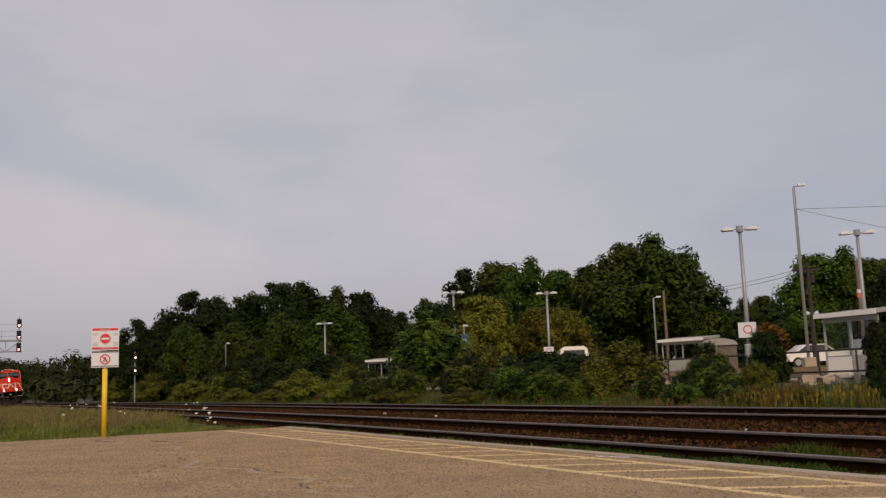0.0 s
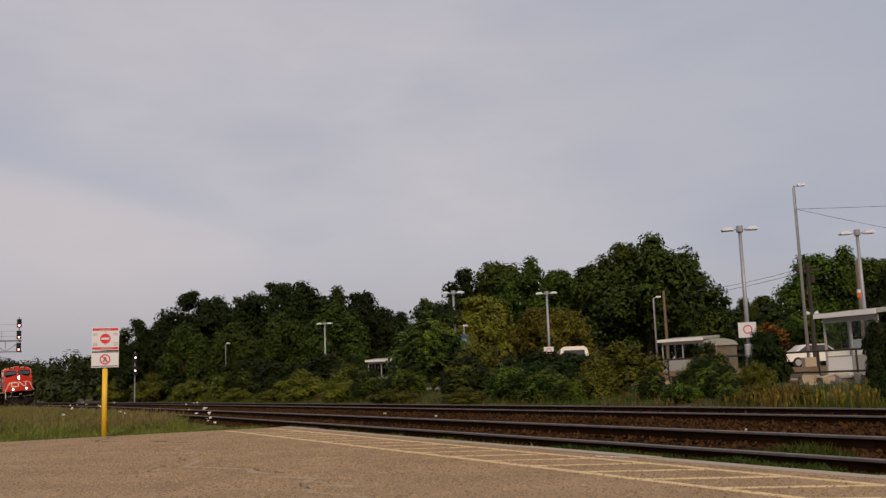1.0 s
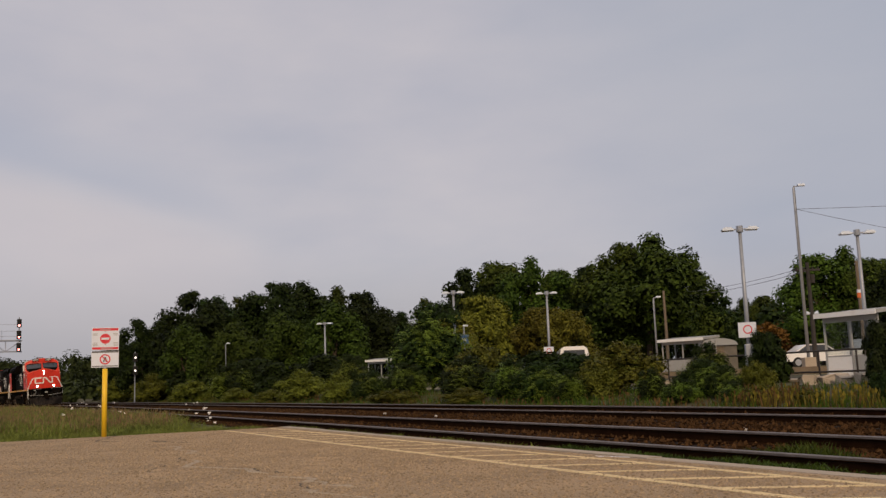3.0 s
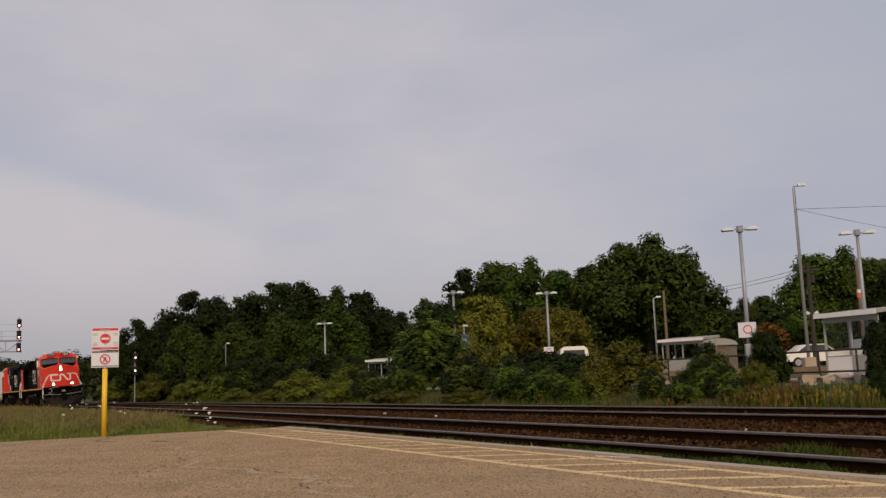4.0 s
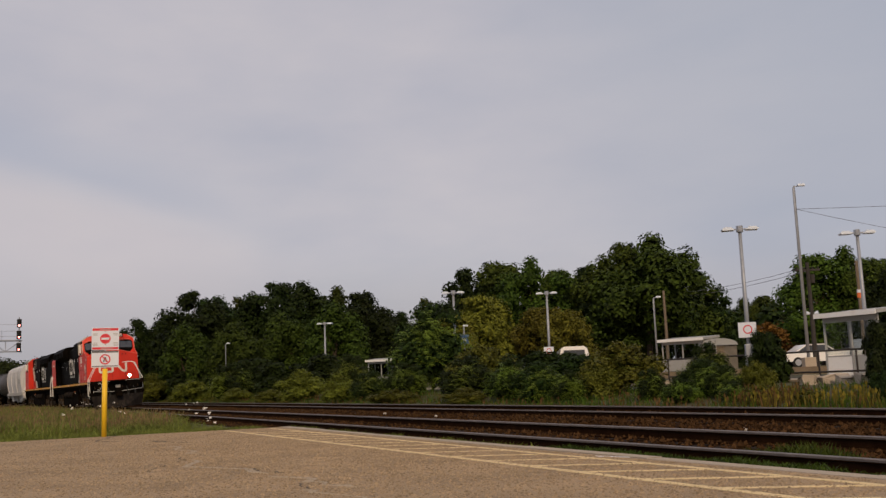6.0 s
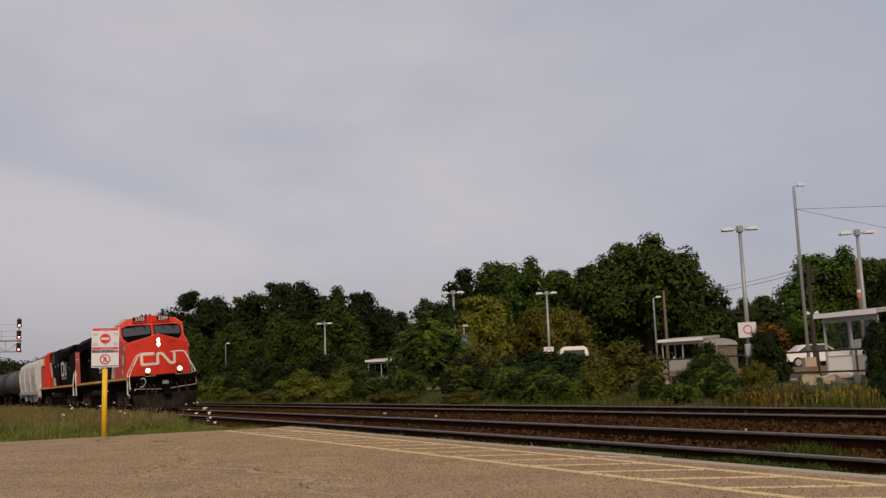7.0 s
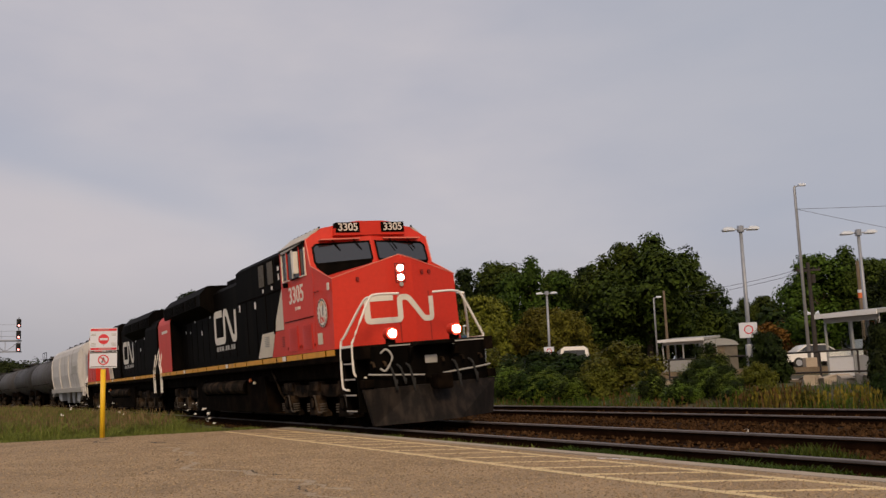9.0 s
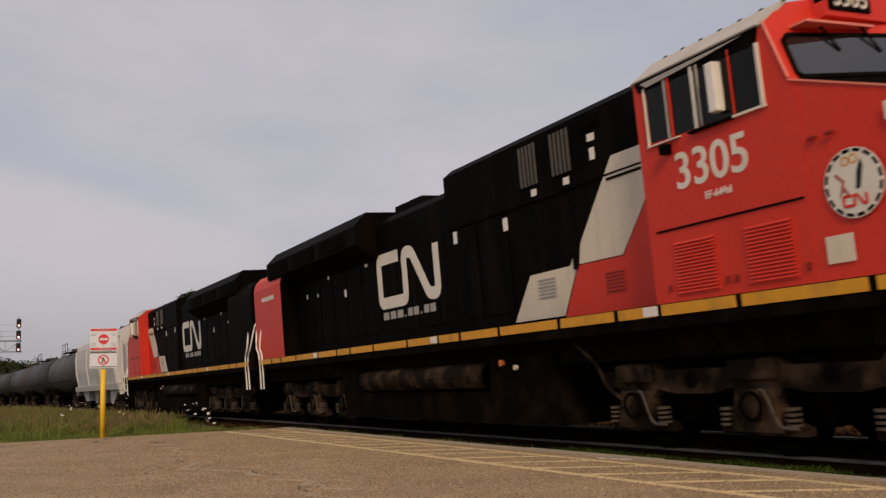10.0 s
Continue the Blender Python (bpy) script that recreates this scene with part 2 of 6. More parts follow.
def B():
    return bmesh.new()


def smooth(ob):
    for p in ob.data.polygons:
        p.use_smooth = True
    return ob


def raw_mesh(name, verts, faces, mat):
    me = bpy.data.meshes.new(name)
    me.from_pydata([tuple(v) for v in verts], [], [tuple(f) for f in faces])
    me.materials.append(mat)
    return me


# ---- ground ----
PROFILE_LAT = [-3000, -60, 6.5, 7.0, 7.3, 13.0, 18.0, 19.5, 21.5, 24.0, 30.0, 45.0, 60.0, 100.0, 3000]
PROFILE_Z = [-0.6, -0.2, -0.16, -0.3, -0.42, -0.42, -0.40, -0.2, 0.0, 0.35, 0.45, 0.95, 1.2, 1.5, 2.5]


def ground_z(lat):
    return float(np.interp(lat, PROFILE_LAT, PROFILE_Z))


def make_ground():
    xs = list(np.concatenate([-np.geomspace(3000, 200, 14), np.arange(-190, 60, 3.0), np.geomspace(60, 3000, 14)]))
    ls = list(np.concatenate([-np.geomspace(3000, 12, 14), np.arange(-10, 6.5, 2.0), np.array([6.5, 7.0, 7.3]), np.arange(8, 60, 1.5), np.geomspace(62, 3000, 16)]))
    verts, faces = [], []
    for x in xs:
        for l in ls:
            bow = max(-240.0, min(240.0, x))
            rough = noise.noise(Vector((x * 0.15, l * 0.3, 0))) * (0.05 if abs(l) < 200 and (l > 8 or x < -26) else 0.0)
            verts.append((x, l - bow * bow / (2 * RADIUS), ground_z(l) + rough))
    n = len(ls)
    for i in range(len(xs) - 1):
        for j in range(n - 1):
            faces.append((i * n + j, (i + 1) * n + j, (i + 1) * n + j + 1, i * n + j + 1))
    ob = new("ground", raw_mesh("ground", verts, faces, M_SOIL))
    smooth(ob)
    tagged(ob, "dark earth and short weeds beside the railway", "ground", kind="structure")


make_ground()


def strip(name, x0, x1, l0, l1, z, thick, mat, parent, step=2.0, label=""):
    """A slab that follows the railway's curve between two distances from the viewer."""
    n = max(1, int(abs(x1 - x0) / step))
    bm = B()
    rows = []
    for i in range(n + 1):
        x = x0 + (x1 - x0) * i / n
        rows.append([bm.verts.new((x, on_curve(x, l), zz)) for l, zz in ((l0, z), (l1, z), (l1, z - thick), (l0, z - thick))])
    for a, b in zip(rows, rows[1:]):
        for j in range(4):
            bm.faces.new((a[j], a[(j + 1) % 4], b[(j + 1) % 4], b[j]))
    bm.faces.new(rows[0])
    bm.faces.new(rows[-1])
    return part(name, bm, mat, parent, label)


END_X = -23.0
pavement = thing("pavement", (0, 0, PAVED_Z), "worn tan asphalt platform with yellow hatching beside the track", "pavement", kind="structure")
strip("asphalt", END_X, 26, -24, 6.86, 0.0, 0.3, M_ASPHALT, pavement)
strip("edge_joint", END_X + 0.2, 24, 6.862, 6.895, -0.012, 0.2, M_CRACK, pavement)
for k in range(17):
    x1 = 26 - k * 2.9
    strip("kerb_slab", max(x1 - 2.885, END_X), x1, 6.897 + random.uniform(0.0, 0.02), 7.14 + random.uniform(-0.03, 0.03), 0.004 + random.uniform(-0.006, 0.006), 0.3, M_CONCRETE, pavement)


def paint(name, outline, mat, label=""):
    return part(name, prism(B(), outline, "z", 0.0, 0.004), mat, pavement, label)


strip("edge_line", END_X + 0.5, 20, 6.48, 6.58, 0.005, 0.004, M_LINE, pavement)
strip("inner_line", END_X + 0.5, 20, 5.42, 5.53, 0.005, 0.004, M_LINE, pavement)
for k in range(28):
    x = 3.65 - k * 0.98
    y0, y1 = on_curve(x, 5.53), on_curve(x, 6.48)
    if x > END_X + 1.2:
        w = random.uniform(0.10, 0.14)
        paint("hatch_line", [(x, y0), (x + w, y0), (x + w + 0.68, y1), (x + 0.68, y1)], M_LINE)


def crack(x, y, heading, length, width, mat, name="crack"):
    pts, left, right = [], [], []
    a = heading
    for i in range(9):
        pts.append((x, y))
        a = heading + random.uniform(-0.6, 0.6)
        x, y = x + math.cos(a) * length / 8, y + math.sin(a) * length / 8
    for i, (px, py) in enumerate(pts):
        w = width * (0.35 + random.random()) * (0.2 if i in (0, 8) else 1)
        left.append((px, py + w))
        right.append((px, py - w))
    paint(name, left + right[::-1], mat)


random.seed(4)
for cx, cy, hd, ln, wd in ((-22.9, 2.9, 0.05, 3.0, 0.03), (-19.6, 3.2, 0.1, 0.7, 0.06), (-18.6, 3.35, 0.4, 0.5, 0.03), (-11.4, 3.0, 0.0, 0.55, 0.02), (-10.7, 3.1, 0.3, 0.3, 0.02), (-14.2, 2.7, 0.0, 1.0, 0.012), (-9.2, 2.9, 0.0, 0.6, 0.01), (-13.0, 2.2, -0.1, 1.2, 0.008)):
    crack(cx, cy, hd, ln, wd, M_CRACK)
for cx, cy, hd, ln, wd in ((-13.5, 2.75, 0.0, 3.2, 0.05), (-10.2, 2.85, 0.0, 2.0, 0.05), (-8.6, 2.75, 0.0, 1.2, 0.035), (-17.5, 3.0, 0.02, 3.0, 0.04)):
    crack(cx, cy, hd, ln, wd, M_FADED, "faded_line")
crack(-9.6, 6.75, 0.1, 0.6, 0.03, M_SIGNWHITE, "paint_patch")


def grit(count, seed):
    """Exposed aggregate standing a few millimetres out of the worn asphalt."""
    rg = np.random.default_rng(seed)
    x = rg.normal(-11.5, 6.5, count)
    x = np.where(x < END_X + 0.1, END_X + 0.1 + (END_X + 0.1 - x), x)
    l = 6.8 - np.abs(rg.normal(0, 5.0, count))
    r = rg.uniform(0.005, 0.016, count)
    a = rg.uniform(0, 2 * math.pi, count)
    verts = np.empty((count, 4, 3))
    for j in range(3):
        t = a + j * 2.094
        verts[:, j, 0], verts[:, j, 1], verts[:, j, 2] = x + np.cos(t) * r * 1.3, l - x * x / (2 * RADIUS) + np.sin(t) * r * 1.3, PAVED_Z - 0.002
    verts[:, 3, 0], verts[:, 3, 1], verts[:, 3, 2] = x, l - x * x / (2 * RADIUS), PAVED_Z + r * 0.75
    i = np.arange(count) * 4
    faces = np.concatenate([np.stack([i + p, i + q, i + 3], 1) for p, q in ((0, 1), (1, 2), (2, 0))])
    tagged(new("asphalt_grit", raw_mesh("asphalt_grit", verts.reshape(-1, 3), faces, M_GRIT)), "coarse tan and grey stones standing out of worn asphalt", "grit", kind="stuff")


grit(100000, 8)


# ---- railway tracks ----
RAIL_OUTLINE = [(-0.075, -0.172), (0.075, -0.172), (0.075, -0.16), (0.014, -0.14), (0.010, -0.05), (0.036, -0.036), (0.036, -0.005), (0.026, 0.0), (-0.026, 0.0), (-0.036, -0.005), (-0.036, -0.036), (-0.010, -0.05), (-0.014, -0.14), (-0.075, -0.16)]


def sweep_rail(name, lat, z, mat, parent, outline, lean, x0=-330, x1=45, step=4.0):
    bm = B()
    rows = []
    n = int((x1 - x0) / step)
    c, s = math.cos(radians(lean)), math.sin(radians(lean))
    for i in range(n + 1):
        x = x0 + (x1 - x0) * i / n
        rows.append([bm.verts.new((x, on_curve(x, lat + u * c - v * s), z + v * c + u * s)) for u, v in outline])
    m = len(outline)
    for a, b in zip(rows, rows[1:]):
        for j in range(m):
            bm.faces.new((a[j], a[(j + 1) % m], b[(j + 1) % m], b[j]))
    bm.faces.new(rows[0])
    bm.faces.new(rows[-1])
    return part(name, bm, mat, parent)


def make_track(lat, z_mid, cant, label, sleepers):
    t = thing("railway_track", (0, 0, 0), label, "railway track", "railway tracks", kind="structure")
    s, c = math.sin(radians(cant)), math.cos(radians(cant))
    for side in (-1, 1):
        l, z = lat + side * 0.7525 * c, z_mid + side * 0.7525 * s
        rail = sweep_rail("rail", l, z, M_RAIL, t, RAIL_OUTLINE, cant)
        sweep_rail("rail_head", l, z, M_RAILHEAD, rail, [(-0.0375, -0.026), (0.0375, -0.026), (0.0375, -0.004), (0.027, 0.003), (-0.027, 0.003), (-0.0375, -0.004)], cant)
    bed = [(-3.6, -0.44), (-2.0, -0.22), (-1.35, -0.185), (1.35, -0.185), (2.0, -0.22), (3.6, -0.44)]
    bm = B()
    rows = []
    for i in range(190):
        x = -330 + i * 2.0
        rows.append([bm.verts.new((x, on_curve(x, lat + (max(u, -1.44) if u < 0 and x > END_X - 1 and lat < 10 else u)), z_mid + v + u * s * (abs(u) < 2.1) + noise.noise(Vector((x, u, lat))) * 0.02)) for u, v in bed])
    for a, b in zip(rows, rows[1:]):
        for j in range(len(bed) - 1):
            bm.faces.new((a[j], b[j], b[j + 1], a[j + 1]))
    part("ballast_bed", bm, M_BED, t, "brown oily ballast")
    me = box(B(), -0.115, 0.115, -1.3, 1.3, -0.35, -0.165, 0.012)
    first = part("sleeper", me, M_SLEEPER, t)
    for k in range(sleepers):
        x = -4.0 - k * 0.53
        o = first if k == 0 else new("sleeper", first.data)
        o.parent = t
        o.matrix_basis = pose(x, on_curve(x, lat), z_mid + random.uniform(-0.008, 0.008), cant, 0, math.degrees(-x / RADIUS) + random.uniform(-0.8, 0.8))
    plate = part("tie_plate", box(B(), -0.09, 0.09, -0.17, 0.17, -0.168, -0.15), M_RAIL, t)
    for k in range(50):
        x = -5.0 - k * 0.53 - 0.06
        for side in (-1, 1):
            o = plate if (k == 0 and side == -1) else new("tie_plate", plate.data)
            o.parent = t
            o.matrix_basis = pose(x, on_curve(x, lat + side * 0.7525), z_mid + side * 0.7525 * s, cant, 0, 0)
    return t


random.seed(7)
near_track = make_track(TRACK_Y, 0.0, CANT, "rusty main-line rails on dark timber sleepers and ballast", 130)
far_track = make_track(FAR_Y, 0.01, FAR_CANT, "second rusty track with oily brown ballast", 130)


def stones(name, lat0, lat1, x0, x1, count, seed, z_of, size=(0.016, 0.042)):
    rg = np.random.default_rng(seed)
    verts, faces = [], []
    base = np.array([(1, 0, 0), (-1, 0, 0), (0, 1, 0), (0, -1, 0), (0, 0, 1), (0, 0, -1)], float)
    tri = [(0, 2, 4), (2, 1, 4), (1, 3, 4), (3, 0, 4), (2, 0, 5), (1, 2, 5), (3, 1, 5), (0, 3, 5)]
    for k in range(count):
        x = x1 + (x0 - x1) * rg.random() ** 1.6
        l = rg.uniform(lat0, lat1)
        r = rg.uniform(*size)
        p = base * r * rg.uniform(0.6, 1.3, (6, 1)) + rg.normal(0, r * 0.15, (6, 3))
        o = len(verts)
        verts += [tuple(v + np.array((x, on_curve(x, l), z_of(l) - 0.022 + r * 0.2))) for v in p]
        faces += [(a + o, b + o, c + o) for a, b, c in tri]
    ob = new(name, raw_mesh(name, verts, faces, M_STONE))
    return tagged(ob, "crushed brown and grey ballast stones", "ballast", kind="stuff")


def bed_z(l):
    if abs(l - TRACK_Y) < 2.1:
        return -0.135 + (l - TRACK_Y) * math.sin(radians(CANT))
    if abs(l - FAR_Y) < 2.1:
        return -0.125 + (l - FAR_Y) * math.sin(radians(FAR_CANT))
    return float(np.interp(l, [TRACK_Y + 2.1, TRACK_Y + 3.0, FAR_Y - 3.0, FAR_Y - 2.1, FAR_Y + 2.1, FAR_Y + 3.4], [-0.12, -0.3, -0.35, -0.24, -0.14, -0.4]))


stones("ballast_stones", 7.2, 13.0, -50, -5.0, 21000, 3, bed_z)
stones("ballast_stones", 13.0, 18.2, -75, -8, 15000, 5, bed_z, (0.025, 0.06))
for sx, sl, sr in ((-7.35, 8.0, 0.055), (-31.5, 13.4, 0.07), (-27.0, 13.2, 0.06), (-13.6, 13.0, 0.05), (-10.4, 7.32, 0.04)):
    bm = B()
    bmesh.ops.create_icosphere(bm, subdivisions=1, radius=sr)
    for v in bm.verts:
        v.co = Vector((v.co.x * random.uniform(1.0, 1.6), v.co.y * random.uniform(0.7, 1.1), v.co.z * random.uniform(0.5, 0.9)))
    o = part("pale_stone", bm, M_PALESTONE)
    o.matrix_basis = pose(sx, on_curve(sx, sl), bed_z(sl) + sr * 0.35, 0, 0, random.uniform(0, 180))
    tagged(o, "pale limestone lump lying on the brown ballast", "stone", "pale stones on the ballast")


# ---- plants ----
def blades(name, spots, mat, label, height, width, seed, lean=0.35, heads=0.0, category="grass"):
    rg = np.random.default_rng(seed)
    verts, faces = [], []
    for x, l, z, k in spots:
        h = height * k * rg.uniform(0.6, 1.15)
        a = rg.uniform(0, 2 * math.pi)
        w = width * rg.uniform(0.6, 1.3)
        dx, dy = math.cos(a) * w, math.sin(a) * w
        b = rg.uniform(0, 2 * math.pi)
        bx, by = math.cos(b) * h * lean * rg.random(), math.sin(b) * h * lean * rg.random()
        y = on_curve(x, l)
        o = len(verts)
        verts += [(x - dx, y - dy, z), (x + dx, y + dy, z), (x + dx * 0.7 + bx * 0.35, y + dy * 0.7 + by * 0.35, z + h * 0.6), (x - dx * 0.7 + bx * 0.35, y - dy * 0.7 + by * 0.35, z + h * 0.6), (x + bx, y + by, z + h)]
        faces += [(o, o + 1, o + 2, o + 3), (o + 3, o + 2, o + 4)]
        if rg.random() < heads:
            t = np.array((x + bx, y + by, z + h))
            o = len(verts)
            verts += [tuple(t + np.array((0, 0, 0.10))), tuple(t + np.array((dx * 2, dy * 2, 0.02))), tuple(t - np.array((0, 0, 0.06))), tuple(t - np.array((dx * 2, dy * 2, -0.02)))]
            faces.append((o, o + 1, o + 2, o + 3))
    ob = new(name, raw_mesh(name, verts, faces, mat))
    return tagged(ob, label, category, kind="stuff")


def field(count, seed, x0, x1, l0, l1, power=1.5, patch=0.5):
    rg = np.random.default_rng(seed)
    out = []
    while len(out) < count:
        x = x1 + (x0 - x1) * rg.random() ** power
        l = rg.uniform(l0, l1)
        n = noise.noise(Vector((x * patch, l * patch, seed)))
        if n > rg.uniform(-0.7, 0.1):
            out.append((x, l, ground_z(l) - 0.02, 0.75 + 0.5 * n))
    return out


def meadow(count, seed, x0, x1):
    """The tall grass past the pavement's end; its edge runs along the ballast."""
    return [s for s in field(count, seed, x0, x1, -3.0, 7.1, 1.7) if s[1] < 5.2 + min(1.7, max(0.0, (-s[0] - 25) * 0.14)) + 1.2 * noise.noise(Vector((s[0] * 0.3, 0, 5)))]


def low_edge(spots):
    """Shorter growth towards the pavement, tufts farther back."""
    return [(x, l, z, k * min(1.0, 0.35 + max(0.0, END_X - x) * 0.16) * (0.8 + 0.5 * noise.noise(Vector((x * 0.9, l * 1.3, 2))))) for x, l, z, k in spots]


blades("tall_grass", low_edge(meadow(85000, 1, -100, END_X - 0.1)), M_GRASS, "tall uncut green grass past the pavement's end", 0.50, 0.008, 11, lean=1.3)
blades("dry_grass", low_edge(meadow(17000, 2, -100, END_X - 3.5)), M_DRY, "straw-coloured grass stalks with seed heads", 0.52, 0.006, 12, lean=1.2, heads=0.5)
blades("low_weeds", field(6000, 3, END_X - 0.9, END_X - 0.05, -3, 7.2, 1.0), M_GRASS, "low green weeds along the asphalt edge", 0.14, 0.012, 13, lean=0.8)
blades("trackside_weeds", [(x, l, -0.2, k) for x, l, z, k in field(5000, 4, -11.5, -4.8, 7.16, 7.62, 0.7, 1.2)], M_LEAF[1], "small green weeds between platform edge and rail", 0.13, 0.016, 14, lean=1.1, category="weeds")
blades("trackside_weeds", [(x, l, -0.2, k) for x, l, z, k in field(700, 5, -8.6, -7.0, 8.0, 8.9, 1.0, 1.2)], M_LEAF[1], "small green weeds between the rails", 0.22, 0.012, 15, lean=0.7, category="weeds")
blades("trackside_weeds", [(x, l, -0.2, k) for x, l, z, k in field(700, 6, -24, -12, 7.16, 7.5, 1.0, 1.2)], M_GRASS, "sparse weeds at the platform edge", 0.14, 0.010, 16, lean=0.7, category="weeds")
blades("verge_grass", field(3000, 7, -110, -13, 18.6, 22.5, 1.6), M_RUST, "dry brown grass verge behind the far track", 0.3, 0.014, 17, heads=0.4)
blades("verge_grass", field(16000, 8, -110, -13, 18.4, 23.5, 1.6), M_LEAF[8], "green grass and weeds behind the far track", 0.4, 0.012, 18, lean=0.9)
blades("goldenrod", field(280, 9, -21, -15, 19.2, 21.5, 1.0, 0.8), M_GOLD, "yellow goldenrod among the weeds", 0.5, 0.018, 19, heads=1.0, category="weeds")
blades("dry_stalks", [s for s in field(1500, 10, -26.5, -15, 19.0, 21.0, 1.0, 0.9) if noise.noise(Vector((s[0] * 0.7, 3, 0))) > 0.12 and s[0] > -23.5], M_RUST, "rust-brown dock stalks", 0.62, 0.014, 20, heads=1.0, category="weeds")


def leaf_quads(rg, p, nrm, size):
    count = len(p)
    nrm = nrm / (np.linalg.norm(nrm, axis=1)[:, None] + 1e-9)
    t = np.cross(nrm, rg.normal(size=(count, 3)))
    t /= np.linalg.norm(t, axis=1)[:, None] + 1e-9
    b = np.cross(nrm, t)
    s = size * rg.uniform(0.55, 1.3, (count, 1))
    droop = nrm * s * 0.3
    return np.stack([p - t * s, p + b * s * 0.55 - droop * 0.3, p + t * s - droop, p - b * s * 0.55], 1).reshape(-1, 3)


def leaf_cloud(seed, blobs, count, size, flat=0.35, loose=0.4):
    """Small bent leaf clumps over the skins of the blobs (centre, radii), with coarser foliage filling their insides."""
    rg = np.random.default_rng(seed)
    area = np.array([r[0] * r[1] + r[1] * r[2] + r[0] * r[2] for _, r in blobs])
    centres, radii = np.array([b[0] for b in blobs]), np.array([b[1] for b in blobs])
    parts = []
    for n, lo, hi, sz in ((count, 0.80, 1.10, size), (count // 4, 0.35, 0.72, size * 2.3)):
        pick = rg.choice(len(blobs), n, p=area / area.sum())
        d = rg.normal(size=(n, 3))
        d /= np.linalg.norm(d, axis=1)[:, None]
        d[:, 2] = np.where((d[:, 2] < -0.3) & (rg.random(n) < 0.6), -d[:, 2], d[:, 2])
        p = centres[pick] + d * radii[pick] * rg.uniform(lo, hi, (n, 1)) + rg.normal(0, size * 0.25, (n, 3))
        parts.append(leaf_quads(rg, p, d + rg.normal(0, loose, (n, 3)) + np.array((0, 0, flat)), sz))
    verts = np.concatenate(parts)
    i = np.arange(len(verts) // 4) * 4
    return verts, np.stack([i, i + 1, i + 2, i + 3], 1)


def frond_cloud(seed, height, width, fronds, leaflet):
    """Feathery compound leaves: arching ribs round a rough dome, each with pairs of drooping leaflets."""
    rg = np.random.default_rng(seed)
    P, N, D = [], [], []
    stems = [(rg.uniform(0, 2 * math.pi), rg.random() ** 0.6, rg.uniform(0.72, 1.08)) for k in range(11)]
    for k in range(fronds):
        sa, sr, sh = stems[k % 11]
        a = rg.uniform(0, 2 * math.pi)
        v = rg.random() ** 0.6
        core = np.array((math.cos(sa), math.sin(sa), 0.0)) * sr * width * 0.36
        rad = width * 0.17 * rg.uniform(0.2, 1.0) * (1.15 - 0.8 * v)
        base = core + np.array((math.cos(a) * rad, math.sin(a) * rad, height * sh * (1.0 - 0.35 * sr * sr) * (0.12 + 0.88 * v)))
        h = a + rg.normal(0, 0.4)
        ahead = np.array((math.cos(h), math.sin(h), rg.uniform(0.1, 1.1)))
        length = leaflet * rg.uniform(4.5, 7.5)
        side = np.array((-math.sin(h), math.cos(h), 0.0))
        for j in range(9):
            u = (j + 0.6) / 9
            mid = base + ahead * length * u - np.array((0, 0, length * 0.7 * u * u))
            for w in (-1, 1):
                q = w * side * 0.9 + ahead * 0.35 - np.array((0, 0, 0.35 + 0.3 * u))
                P.append(mid)
                D.append(q * leaflet * (1.15 - 0.55 * u))
                N.append(ahead * 0.4 + np.array((0, 0, 1.0)))
    P, N, D = np.array(P), np.array(N), np.array(D)
    b = np.cross(N, D)
    b = b / np.linalg.norm(b, axis=1)[:, None] * np.linalg.norm(D, axis=1)[:, None] * 0.17
    verts = np.stack([P, P + D * 0.5 + b, P + D, P + D * 0.5 - b], 1).reshape(-1, 3)
    i = np.arange(len(P)) * 4
    return verts, np.stack([i, i + 1, i + 2, i + 3], 1)


def crown_blobs(seed, height, width, low, n):
    rg = np.random.default_rng(seed)
    blobs = []
    mid = (height + low) / 2
    for k in range(n):
        a, q = rg.uniform(0, 2 * math.pi), rg.random() ** 0.5
        v = rg.uniform(-1, 1)
        lim = math.sqrt(max(0.05, 1 - v * v)) if v > -0.2 else 0.95
        r = width / 2 * q * lim * 0.85
        s = rg.uniform(0.09, 0.21) * width * (1.1 - 0.35 * max(v, 0))
        lift = rg.uniform(-0.04, 0.06) * height
        blobs.append(((math.cos(a) * r, math.sin(a) * r, mid + v * ((height - low) / 2 - s * 0.6) + lift), (s, s * rg.uniform(0.7, 1.1), s * rg.uniform(0.6, 1.25))))
    return blobs


